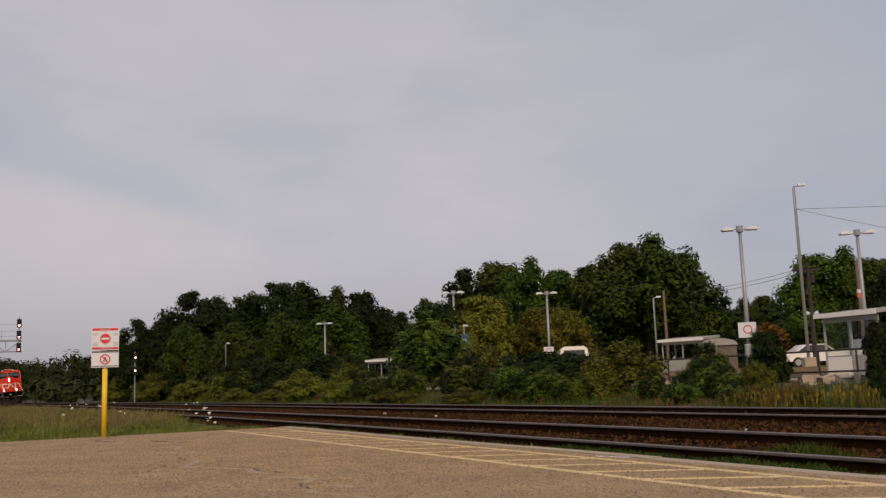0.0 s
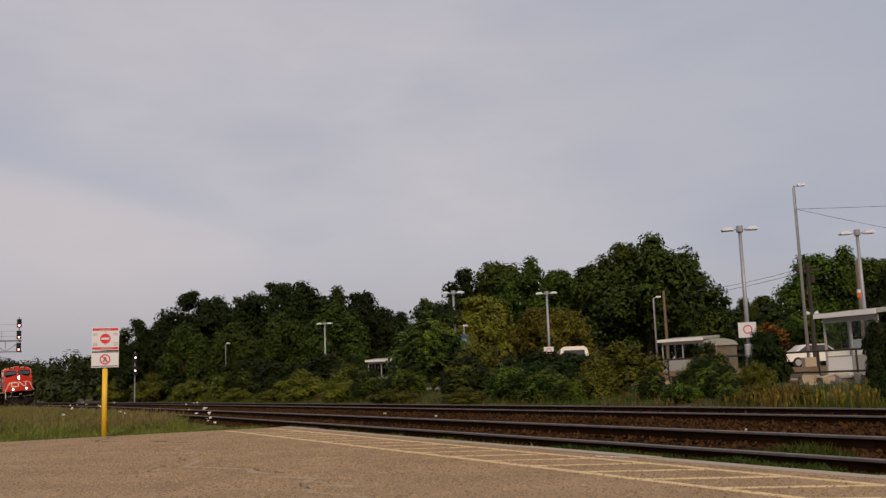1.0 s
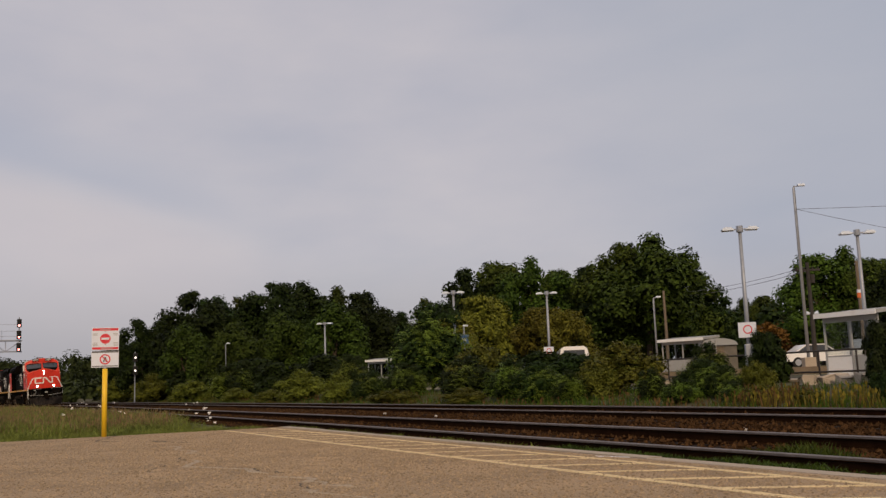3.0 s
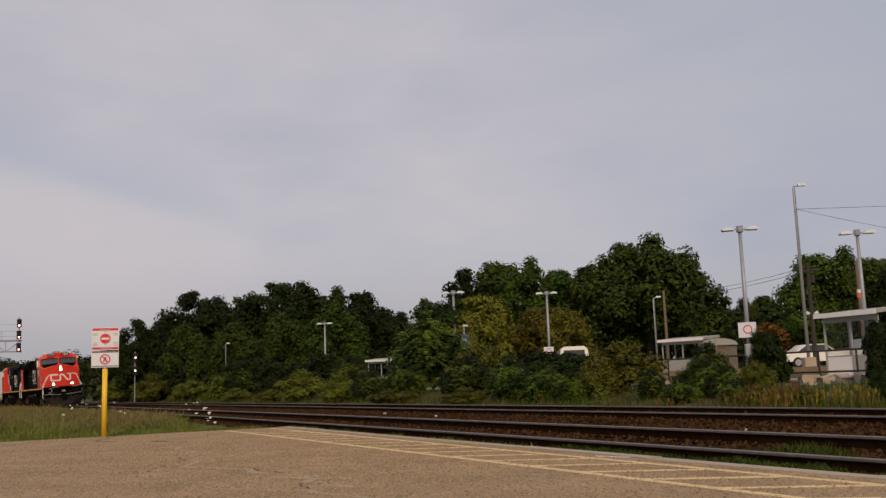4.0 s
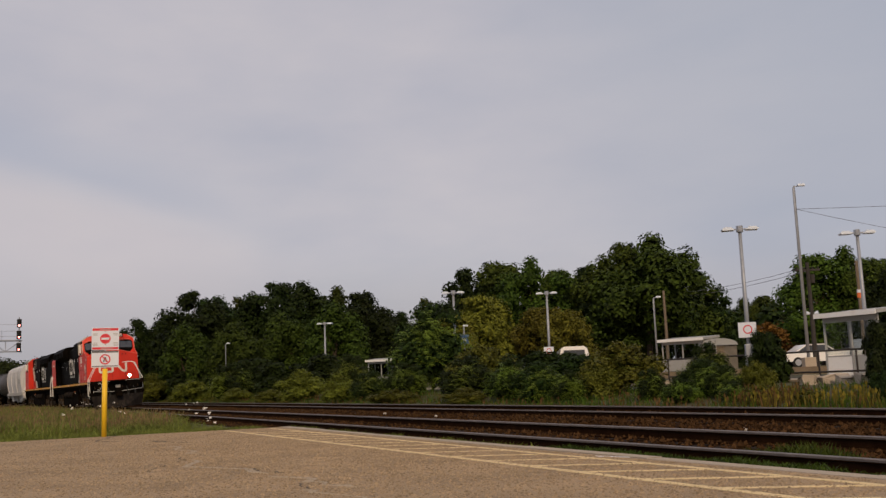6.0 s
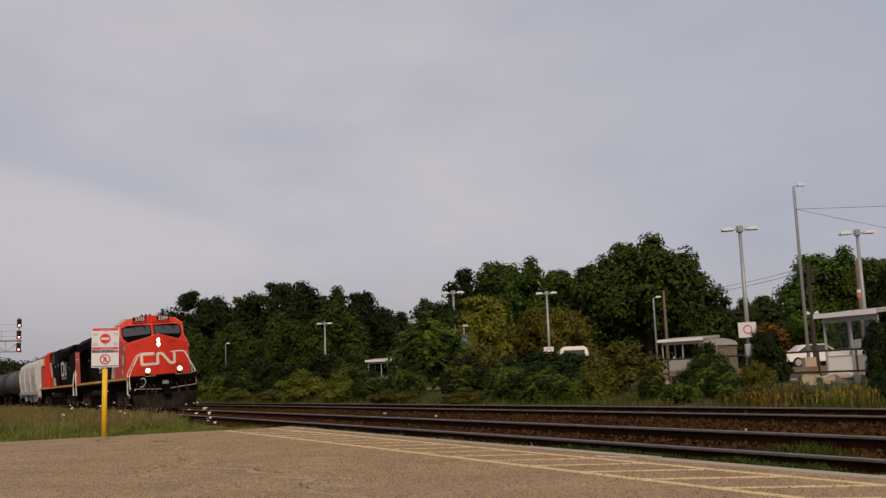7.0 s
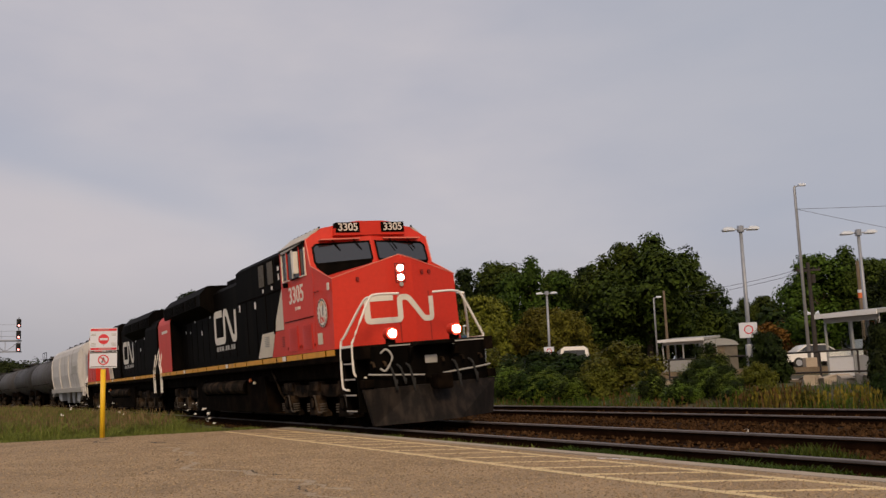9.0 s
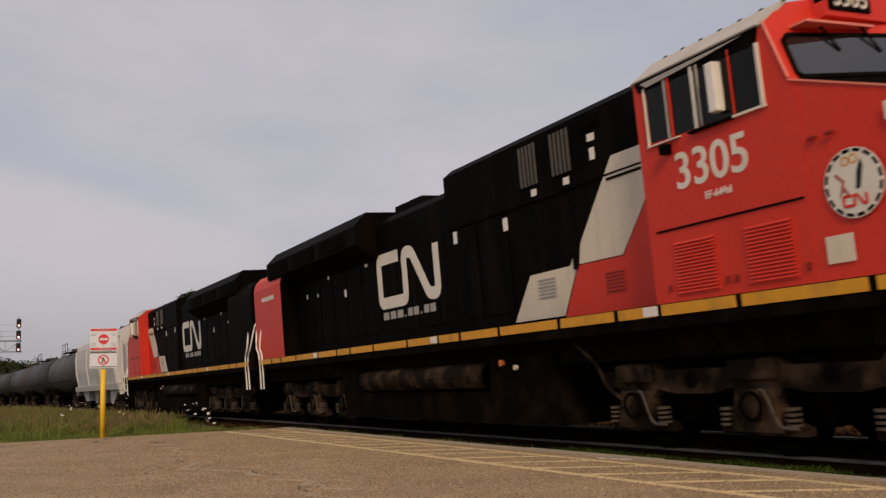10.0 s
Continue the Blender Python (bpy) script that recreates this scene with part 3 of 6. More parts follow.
def make_tree(name, seed, height, width, low, mat, label, leaves=12500, size=0.18, n=56, category="tree", fronds=0):
    t = thing(name, (0, 0, 0), label, category)
    rg = random.Random(seed)
    blobs = crown_blobs(seed, height, width, low, n)
    bm = B()
    top = height * 0.72
    spine = [(rg.uniform(-0.02, 0.02) * height * k, rg.uniform(-0.02, 0.02) * height * k, -0.4 + (top + 0.4) * k / 4) for k in range(5)]
    tube(bm, spine, height * 0.022, 8, height * 0.006)
    for k in range(9):
        c, r = blobs[k * 3 % len(blobs)]
        z0 = low * 0.7 + (top - low * 0.7) * k / 10
        s = Vector((0, 0, z0))
        e = Vector(c)
        tube(bm, [s, s.lerp(e, 0.5) + Vector((0, 0, 0.05 * height)), e], height * 0.008, 6, height * 0.002)
    part("trunk", bm, M_BARK, t)
    v, f = leaf_cloud(seed, blobs, leaves, size)
    # under dense fronds the inner leaves get the dark green, painting the shrub's inner shade
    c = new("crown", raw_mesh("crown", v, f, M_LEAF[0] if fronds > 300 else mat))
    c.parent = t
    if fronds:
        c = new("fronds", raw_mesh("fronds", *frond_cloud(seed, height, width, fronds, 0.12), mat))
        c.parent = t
    return t


def plant_rows(kinds, rows, unit, first_used):
    """Copies of the kinds at (x, y, height); unit: the height at which each kind is built."""
    for i, (x, y, h) in enumerate(rows):
        src = kinds[i % len(kinds)]
        k = h * 0.975 / unit
        wide = k * random.uniform(0.9, 1.15)
        l = y + x * x / (2 * RADIUS)
        m = pose(x, y, ground_z(l) - 0.05, 0, 0, random.uniform(0, 360))
        if src not in first_used:
            first_used.append(src)
            o = src
            o.matrix_basis = m
        else:
            o = copy_thing(src, m)
        o.scale = (wide, wide, k)


random.seed(21)
used = []
DEC = [make_tree("tree", 31, 12, 8.6, 1.5, M_LEAF[0], "tall dark green broadleaf tree in full summer leaf"), make_tree("tree", 32, 12, 9.5, 1.2, M_LEAF[1], "tall green broadleaf tree with a rounded crown"), make_tree("tree", 33, 12, 8.0, 1.6, M_LEAF[0], "dark green maple with an uneven crown"), make_tree("tree", 34, 12, 9.0, 1.0, M_LEAF[8], "broad mid-green tree with dense foliage"), make_tree("tree", 35, 12, 8.8, 1.2, M_LEAF[7], "brownish-green tree in late summer leaf")]
for d in DEC:
    tagged(d, group="trees behind the railway")
plant_rows([DEC[0], DEC[2], DEC[1], DEC[0], DEC[2], DEC[4]], [(-131.2, 17.3, 8.8), (-116.1, 17.8, 10.0), (-120.9, 21.7, 9.6), (-108.9, 22.3, 12.0), (-117.8, 27.0, 12.6), (-123.6, 31.3, 12.1), (-106.9, 30.7, 12.7), (-110.0, 35.5, 13.5), (-111.2, 40.3, 12.1), (-104.1, 41.3, 11.1), (-110.2, 47.5, 9.5), (-112.7, 53.5, 10.6), (-104.8, 53.4, 10.8), (-91.7, 49.6, 12.7)], 12, used)
plant_rows([DEC[3], DEC[1], DEC[3], DEC[0]], [(-86.1, 49.7, 12.6), (-81.2, 50.6, 11.8), (-83.4, 55.4, 11.5), (-80.2, 57.2, 11.4), (-73.8, 56.1, 12.8), (-69.5, 55.8, 12.5), (-73.3, 61.9, 11.8), (-75.8, 66.4, 10.3), (-84.4, 77.2, 7.8), (-90.1, 87.9, 8.6), (-85.3, 86.2, 8.9), (-65.9, 69.6, 5.4), (-51.3, 57.3, 8.6), (-51.7, 60.9, 9.0), (-47.9, 59.7, 7.9), (-44.6, 57.7, 6.7)], 12, used)
MID = [make_tree("tree", 41, 6, 5.6, 0.4, M_LEAF[2], "yellow-green young tree in front of darker woods", 10000, 0.115), make_tree("tree", 42, 6, 5.2, 0.3, M_LEAF[1], "mid-green young tree at the wood's edge", 10000, 0.115)]
plant_rows(MID, [(-70.0, 38.3, 7.5), (-89.9, 32.3, 8.2), (-66.1, 42.0, 6.1), (-95.2, 28.5, 7.9), (-62.0, 41.5, 5.5), (-94.4, 23.6, 7.0), (-67.7, 34.4, 5.6), (-99.8, 19.6, 7.4)], 6, used)
AUT = [make_tree("tree", 45, 4, 3.2, 0.4, M_LEAF[4], "small tree turning orange in early autumn", 2500, 0.16)]
plant_rows(AUT, [(-60.5, 62.5, 4.0), (-48.6, 49.4, 3.3), (-50.0, 50.6, 2.6)], 4, used)
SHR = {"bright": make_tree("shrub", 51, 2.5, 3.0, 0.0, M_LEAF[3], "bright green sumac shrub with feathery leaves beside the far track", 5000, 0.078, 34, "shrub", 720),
       "olive": make_tree("shrub", 52, 2.5, 3.0, 0.0, M_LEAF[6], "yellow-green leafy shrub on the railway bank", 6800, 0.076, 40, "shrub", 160),
       "dark": make_tree("shrub", 53, 2.5, 2.6, 0.0, M_LEAF[0], "dark green bushy shrub on the railway bank", 6000, 0.085, 34, "shrub")}
SHR_WIDE = {"bright": 3.0, "olive": 3.0, "dark": 2.6}


def plant_shrubs(rows):
    """Shrubs at (kind, x, y, height, width)."""
    seen = set()
    for kind, x, y, h, w in rows:
        m = pose(x, y, ground_z(y + x * x / (2 * RADIUS)) - 0.05, 0, 0, random.uniform(0, 360))
        o = copy_thing(SHR[kind], m) if kind in seen else SHR[kind]
        seen.add(kind)
        o.matrix_basis = m
        k = w / SHR_WIDE[kind]
        o.scale = (k, k * random.uniform(0.9, 1.1), h / (2.25 if kind == "bright" else 2.5))


for d in SHR.values():
    tagged(d, group="shrubs along the far track")
plant_shrubs([("olive", -62.6, 20.1, 2.17, 3.3), ("olive", -54.5, 19.8, 1.76, 2.2), ("bright", -56.4, 21.3, 2.45, 2.6), ("bright", -52.0, 20.9, 1.5, 2.4), ("bright", -52.0, 24.9, 4.6, 5.2), ("olive", -43.5, 23.6, 2.4, 3.7),
              ("bright", -40.1, 21.1, 1.86, 3.0), ("bright", -36.2, 21.2, 1.6, 2.4), ("bright", -33.2, 20.7, 1.44, 2.2), ("bright", -30.7, 20.6, 1.13, 1.5), ("olive", -31.1, 23.3, 1.98, 3.5),
              ("olive", -30.5, 21.8, 1.43, 1.9), ("bright", -26.7, 21.3, 0.98, 1.3), ("bright", -24.8, 21.9, 1.13, 1.8), ("bright", -24.1, 20.4, 0.77, 1.2), ("bright", -22.2, 20.9, 0.6, 1.0), ("dark", -26.5, 26.8, 2.16, 1.6),
              ("bright", -25.6, 23.0, 1.5, 1.5), ("bright", -23.4, 21.6, 0.95, 1.2), ("olive", -20.8, 20.6, 0.6, 1.2), ("olive", -23.3, 22.9, 1.01, 1.2), ("dark", -19.1, 23.9, 2.0, 1.3), ("dark", -16.8, 20.9, 0.94, 0.9), ("olive", -18.9, 20.4, 0.45, 0.9),
              ("olive", -124.9, 16.3, 3.2, 4.6), ("olive", -106.0, 17.4, 3.1, 4.6), ("olive", -89.5, 18.1, 2.1, 3.9), ("dark", -105.3, 24.4, 5.9, 5.2), ("bright", -81.5, 19.9, 2.8, 4.0), ("olive", -45.2, 19.5, 0.8, 2.4),
              ("bright", -49.2, 21.9, 1.7, 2.9), ("olive", -66.2, 19.0, 1.0, 2.5), ("dark", -115.0, 19.0, 3.2, 5.0), ("dark", -98.0, 20.0, 3.4, 5.0), ("dark", -84.0, 22.5, 3.6, 5.0), ("dark", -74.5, 22.0, 3.0, 4.5), ("dark", -69.0, 24.5, 3.2, 5.0),
              ("dark", -46.5, 25.5, 2.6, 4.0), ("dark", -38.0, 24.5, 2.0, 3.2), ("olive", -76.0, 18.9, 1.2, 2.6), ("olive", -37.5, 19.6, 0.8, 2.0), ("dark", -35.0, 23.5, 1.7, 2.6)])


def far_woods():
    rg = np.random.default_rng(77)
    blobs = []
    for k in range(150):
        x = rg.uniform(-420, -300)
        y = rg.uniform(-40, 70)
        h = rg.uniform(8, 13) + 1.5 * noise.noise(Vector((x * 0.05, y * 0.08, 0)))
        for q in range(3):
            s = rg.uniform(2.2, 3.8)
            blobs.append(((x + rg.normal(0, 1.5), y + rg.normal(0, 1.5), h * (0.35 + 0.28 * q)), (s, s, s)))
    for k in range(130):
        x = rg.uniform(-310, -135)
        y = on_curve(max(x, -240), rg.uniform(17, 42))
        s = rg.uniform(1.5, 3.0)
        blobs.append(((x, y, rg.uniform(0.5, 2.0)), (s, s, s)))
    v, f = leaf_cloud(78, blobs, 62000, 0.46)
    tagged(new("far_woods", raw_mesh("far_woods", v, f, M_LEAF[5])), "distant dark green woods beyond the line", "woods", kind="stuff")
    # foliage behind the trees; its darkest leaf colour paints the shade between crowns
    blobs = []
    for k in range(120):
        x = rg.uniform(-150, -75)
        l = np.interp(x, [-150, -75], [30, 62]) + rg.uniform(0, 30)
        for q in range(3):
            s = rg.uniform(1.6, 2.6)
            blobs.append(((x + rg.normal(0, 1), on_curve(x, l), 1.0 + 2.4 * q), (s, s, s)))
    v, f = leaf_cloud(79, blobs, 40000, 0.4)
    tagged(new("understorey", raw_mesh("understorey", v, f, M_LEAF[0])), "understorey of the wood, its shade put into the dark leaf colour", "woods", kind="stuff")


far_woods()


def wildflowers(x, l, count, seed, spread):
    rg = random.Random(seed)
    bm = B()
    for k in range(count):
        px, pl = x + rg.gauss(0, spread * 1.6), l + rg.gauss(0, spread)
        y, z = on_curve(px, pl), ground_z(pl) + rg.uniform(0.25, 0.7)
        for q in range(4):
            disc(bm, (px + rg.gauss(0, 0.03), y + rg.gauss(0, 0.03), z + rg.gauss(0, 0.02)), (rg.gauss(0.3, 0.3), rg.gauss(-0.3, 0.3), 1), rg.uniform(0.02, 0.04), 0.006, 6)
    me = bpy.data.meshes.new("wildflowers")
    bm.to_mesh(me)
    bm.free()
    me.materials.append(M_PETAL)
    tagged(new("wildflowers", me), "small white wildflower heads in the grass", "flowers", kind="stuff")


wildflowers(-31.0, 6.7, 11, 5, 0.25)
wildflowers(-62.0, 7.5, 10, 6, 0.8)
wildflowers(-40.0, 4.5, 8, 7, 1.2)


# ---- the train ----
M_RED = material("loco_red", (0.60, 0.036, 0.018), 0.45, var=0.10, scale=1.2, fine=14, bump=0.03, dirt=(0.38, 0.035, 0.02), dirt_amount=0.35, spec=0.22, streak=(2.0, 2.0, 0.4))
M_BLACK = material("loco_black", (0.0032, 0.0027, 0.0022), 0.6, var=0.4, scale=1.5, fine=14, bump=0.05, dirt=(0.010, 0.0075, 0.0055), dirt_amount=0.5, spec=0.015, streak=(2.0, 2.0, 0.4))
M_CREAM = material("loco_cream", (0.66, 0.60, 0.49), 0.5, var=0.10, scale=1.6, fine=16, bump=0.03, dirt=(0.42, 0.36, 0.27), dirt_amount=0.5, streak=(2.0, 2.0, 0.5))
# pale and dirty; the sky's reflection on the roof slope is part of this colour
M_ROOFPALE = material("cab_roof_sky_pale", (0.50, 0.46, 0.40), 0.5, var=0.15, scale=2, fine=20, bump=0.05, dirt=(0.3, 0.26, 0.2), dirt_amount=0.5)
M_SEAM = material("seam_dark_red", (0.20, 0.012, 0.008), 0.6, var=0.1, bump=0)
# light red that paints the highlight along the nose and cab edges
M_EDGE = material("edge_highlight_red", (0.74, 0.22, 0.16), 0.4, var=0.1, scale=4, bump=0.02)
M_STRIPE = material("stripe_yellow", (0.66, 0.32, 0.015), 0.45, var=0.15, scale=3, fine=20, bump=0.02, dirt=(0.26, 0.14, 0.03), dirt_amount=0.6)
# grime taken to near black, with the shade under the train in its colour
M_UNDER = material("under_grime_shade", (0.0045, 0.0033, 0.0024), 0.85, var=0.45, scale=2.5, fine=22, bump=0.3, dirt=(0.014, 0.009, 0.006), dirt_amount=0.8, spec=0.01)
M_BOGIE = material("bogie_grime", (0.011, 0.008, 0.0055), 0.85, var=0.4, scale=2.0, fine=24, bump=0.3, dirt=(0.095, 0.062, 0.037), dirt_amount=0.95, spec=0.04)
# wheels coloured as dark as the shadow they stand in
M_WHEEL = material("wheel_steel_shaded", (0.003, 0.0025, 0.002), 0.9, metal=0.0, var=0.3, scale=4, spec=0.02)
M_WHITE = material("rail_white", (0.80, 0.78, 0.74), 0.45, var=0.06, scale=3, bump=0.02, dirt=(0.5, 0.45, 0.38), dirt_amount=0.3)
M_LOGO = material("logo_white", (0.72, 0.69, 0.62), 0.5, var=0.08, scale=3, bump=0.02, dirt=(0.45, 0.41, 0.34), dirt_amount=0.45)
M_GLASS = glass_material("cab_glass", (0.012, 0.014, 0.016), 0.06)
M_GLASS.node_tree.nodes["Principled BSDF"].inputs["IOR"].default_value = 1.95
M_SIDEGLASS = glass_material("side_glass", (0.004, 0.004, 0.004), 0.1)
M_SIDEGLASS.node_tree.nodes["Principled BSDF"].inputs["IOR"].default_value = 1.25
M_GREYMARK = material("grey_marks", (0.36, 0.35, 0.33), 0.6, var=0.1, bump=0)
M_PLOUGH = material("plough_steel", (0.010, 0.008, 0.007), 0.7, var=0.5, scale=3, fine=18, bump=0.2, dirt=(0.035, 0.026, 0.02), dirt_amount=0.8, spec=0.12, streak=(2.0, 2.0, 0.5))
M_SPRING = material("spring_steel", (0.060, 0.048, 0.037), 0.7, var=0.3, bump=0.1)
M_VENT = material("vent_slats", (0.075, 0.072, 0.068), 0.6, var=0.2, bump=0)
M_LAMP = glow_material("headlamp", (1.0, 0.86, 0.62), 34.0)
M_LENS = glass_material("lamp_lens", (0.35, 0.33, 0.3), 0.15)
M_HOPPER = material("hopper_cream", (0.56, 0.55, 0.54), 0.6, var=0.15, scale=1.0, fine=10, bump=0.05, dirt=(0.24, 0.22, 0.20), dirt_amount=0.7, streak=(1.5, 1.5, 0.3))
M_TANKCAR = material("tank_dark", (0.022, 0.022, 0.022), 0.55, var=0.3, scale=1.0, fine=12, bump=0.05, dirt=(0.075, 0.065, 0.055), dirt_amount=0.6, streak=(1.5, 1.5, 0.3))
M_TANKGREY = material("tank_grey", (0.052, 0.049, 0.048), 0.55, var=0.3, scale=1.0, fine=12, bump=0.05, dirt=(0.06, 0.05, 0.045), dirt_amount=0.6)
M_BLOB = material("emblem_colours", (0.35, 0.12, 0.10), 0.6, var=0.2, bump=0)


def ribbon(bm, pts, width, place, depth=0.006):
    """A flat band along a path of (u, v), mitred at its bends; place(u, v, w) puts it on its surface."""
    P = [Vector((u, v)) for u, v in pts]
    left, right = [], []
    for i, p in enumerate(P):
        d0 = (p - P[i - 1]).normalized() if i else (P[1] - p).normalized()
        d1 = (P[i + 1] - p).normalized() if i < len(P) - 1 else d0
        n0, n1 = Vector((-d0.y, d0.x)), Vector((-d1.y, d1.x))
        m = (n0 + n1).normalized()
        k = min(1.6, 1 / max(0.3, m.dot(n0)))
        left.append(p + m * k * width / 2)
        right.append(p - m * k * width / 2)
    for i in range(len(P) - 1):
        q = [left[i], left[i + 1], right[i + 1], right[i]]
        lo = [bm.verts.new(place(a.x, a.y, 0)) for a in q]
        hi = [bm.verts.new(place(a.x, a.y, depth)) for a in q]
        bm.faces.new(lo)
        bm.faces.new(hi)
        for j in range(4):
            bm.faces.new((lo[j], lo[(j + 1) % 4], hi[(j + 1) % 4], hi[j]))
    bmesh.ops.remove_doubles(bm, verts=bm.verts, dist=0.0005)
    return bm


def rounded(pts, r, seg=4):
    P = [Vector(p) for p in pts]
    out = [P[0]]
    for a, b, c in zip(P, P[1:], P[2:]):
        ra, rc = min(r, (a - b).length * 0.45), min(r, (c - b).length * 0.45)
        s, e = b + (a - b).normalized() * ra, b + (c - b).normalized() * rc
        for k in range(seg + 1):
            t = k / seg
            out.append(s * (1 - t) ** 2 + b * 2 * t * (1 - t) + e * t * t)
    out.append(P[-1])
    return [tuple(p) for p in out]


LOGO_PATH = [(0.37, 1.0), (0.0, 1.0), (0.0, 0.0), (0.47, 0.0), (0.47, 1.0), (0.60, 1.0), (0.86, 0.0), (1.0, 0.0), (1.0, 1.0)]


def logo(bm, place, w, h, thick):
    bends = rounded([(u * w, v * h) for u, v in LOGO_PATH], thick * 0.6)
    pts = [bends[0]]
    for (u0, v0), (u1, v1) in zip(bends, bends[1:]):
        n = max(1, int(math.hypot(u1 - u0, v1 - v0) / 0.07))
        pts += [(u0 + (u1 - u0) * k / n, v0 + (v1 - v0) * k / n) for k in range(1, n + 1)]
    return ribbon(bm, pts, thick, place)


def lettering(name, text, size, mat, parent, m, depth=0.004):
    cu = bpy.data.curves.new(name, "FONT")
    cu.body, cu.size, cu.extrude, cu.align_x, cu.align_y = text, size, depth, "CENTER", "CENTER"
    cu.offset = size * 0.012
    tmp = bpy.data.objects.new(name, cu)
    scene.collection.objects.link(tmp)
    bpy.context.view_layer.update()
    me = bpy.data.meshes.new_from_object(tmp.evaluated_get(bpy.context.evaluated_depsgraph_get()))
    bpy.data.objects.remove(tmp)
    me.materials.clear()
    me.materials.append(mat)
    ob = new(name, me)
    ob.parent = parent
    ob.matrix_basis = m
    return ob


WHEELS = []


def bogie(parent, xc, gap, axles, r, spin, front=1):
    """A truck: side frames with pedestal legs, springs and boxes, and its wheelsets."""
    bg = new("bogie")
    bg.parent = parent
    bg.matrix_basis = pose(xc, 0, 0)
    half = gap * (axles - 1) / 2
    for side in (-1, 1):
        outline = [(-half - 0.75, 0.98)]
        for k in range(axles):
            x = -half + k * gap
            outline += [(x - 0.45, 0.98), (x - 0.3, 1.07), (x + 0.3, 1.07), (x + 0.45, 0.98)]
        outline += [(half + 0.75, 0.98), (half + 0.7, 0.82)]
        xs = [half - k * gap for k in range(axles)]
        for k, x in enumerate(xs):
            outline += [(x + 0.36, 0.76), (x + 0.27, 0.64), (x + 0.34, 0.42), (x + 0.58, 0.34), (x + 0.58, 0.26), (x - 0.58, 0.26), (x - 0.58, 0.34), (x - 0.34, 0.42), (x - 0.27, 0.64), (x - 0.36, 0.76)]
            if k < axles - 1:
                outline += [(x - gap / 2 + 0.3, 0.70), (x - gap / 2 - 0.3, 0.70)]
        outline += [(-half - 0.7, 0.82)]
        y0, y1 = side * 1.02, side * 1.16
        part("side_frame", prism(B(), outline, "y", y0, y1), M_BOGIE, bg)
        for x in xs:
            bm = prism(B(), [(x - 0.24, 0.74), (x + 0.24, 0.74), (x + 0.36, 0.30), (x - 0.36, 0.30)], "y", side * 1.1, side * 1.24)
            disc(bm, (x, side * 1.22, 0.57), (0, side, 0), 0.17, 0.05, 16)
            disc(bm, (x, side * 1.26, 0.57), (0, side, 0), 0.11, 0.03, 12)
            part("axle_box", bm, M_BOGIE, bg)
            if axles > 2:
                part("bearing_ring", ring(B(), (x, side * 1.272, 0.57), "y", 0.125, 0.165, side * 0.012, 16), M_WHEEL, bg)
                part("box_top", box(B(), x - 0.34, x + 0.34, side * 1.1, side * 1.23, 0.84, 1.06, 0.03), M_BOGIE, bg)
                part("sand_strap", smooth_tube([(x + 0.14, side * 1.27, 0.74), (x + 0.22, side * 1.28, 0.70), (x + 0.33, side * 1.28, 0.44), (x + 0.42, side * 1.28, 0.36), (x + 0.60, side * 1.27, 0.35)], 0.018, 6), M_SPRING, bg)
            for dx in (-0.46, 0.46):
                bm = B()
                for k in range(4):
                    disc(bm, (x + dx, side * 1.17, 0.36 + k * 0.055), (0, 0, 1), 0.085, 0.026, 10)
                part("spring", bm, M_SPRING, bg)
    for k in range(axles - 1):
        for side in (-1, 1):
            # black disc on the solid frame, imitating the dark of a hole
            part("painted_hole", disc(B(), (half - (k + 0.5) * gap, side * 1.158, 0.86), (0, side, 0), 0.1, 0.006, 14), M_BLACK, bg)
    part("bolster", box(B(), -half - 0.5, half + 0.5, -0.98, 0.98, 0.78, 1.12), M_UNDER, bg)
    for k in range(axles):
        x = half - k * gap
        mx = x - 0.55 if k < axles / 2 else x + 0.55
        # bulky blocks added so the lit far ballast doesn't show between the wheels
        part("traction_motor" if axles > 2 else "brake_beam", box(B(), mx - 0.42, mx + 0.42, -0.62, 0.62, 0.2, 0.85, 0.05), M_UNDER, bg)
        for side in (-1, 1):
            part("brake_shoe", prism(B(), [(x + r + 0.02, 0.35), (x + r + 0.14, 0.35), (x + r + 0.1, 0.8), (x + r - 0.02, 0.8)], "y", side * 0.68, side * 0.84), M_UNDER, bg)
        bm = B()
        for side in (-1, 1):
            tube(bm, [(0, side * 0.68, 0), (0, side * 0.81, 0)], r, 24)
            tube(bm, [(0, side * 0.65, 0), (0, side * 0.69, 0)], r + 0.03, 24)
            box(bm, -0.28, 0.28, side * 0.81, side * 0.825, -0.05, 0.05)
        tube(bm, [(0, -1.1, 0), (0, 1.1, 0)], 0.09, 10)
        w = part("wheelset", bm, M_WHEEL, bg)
        w.matrix_basis = pose(x, 0, r)
        if spin:
            WHEELS.append((w, x, r, front))
    return bg


def side_plate(name, outline, mat, parent, y, depth=0.006, label=""):
    s = -1 if y < 0 else 1
    return part(name, prism(B(), outline, "y", y, y + s * depth), mat, parent, label)


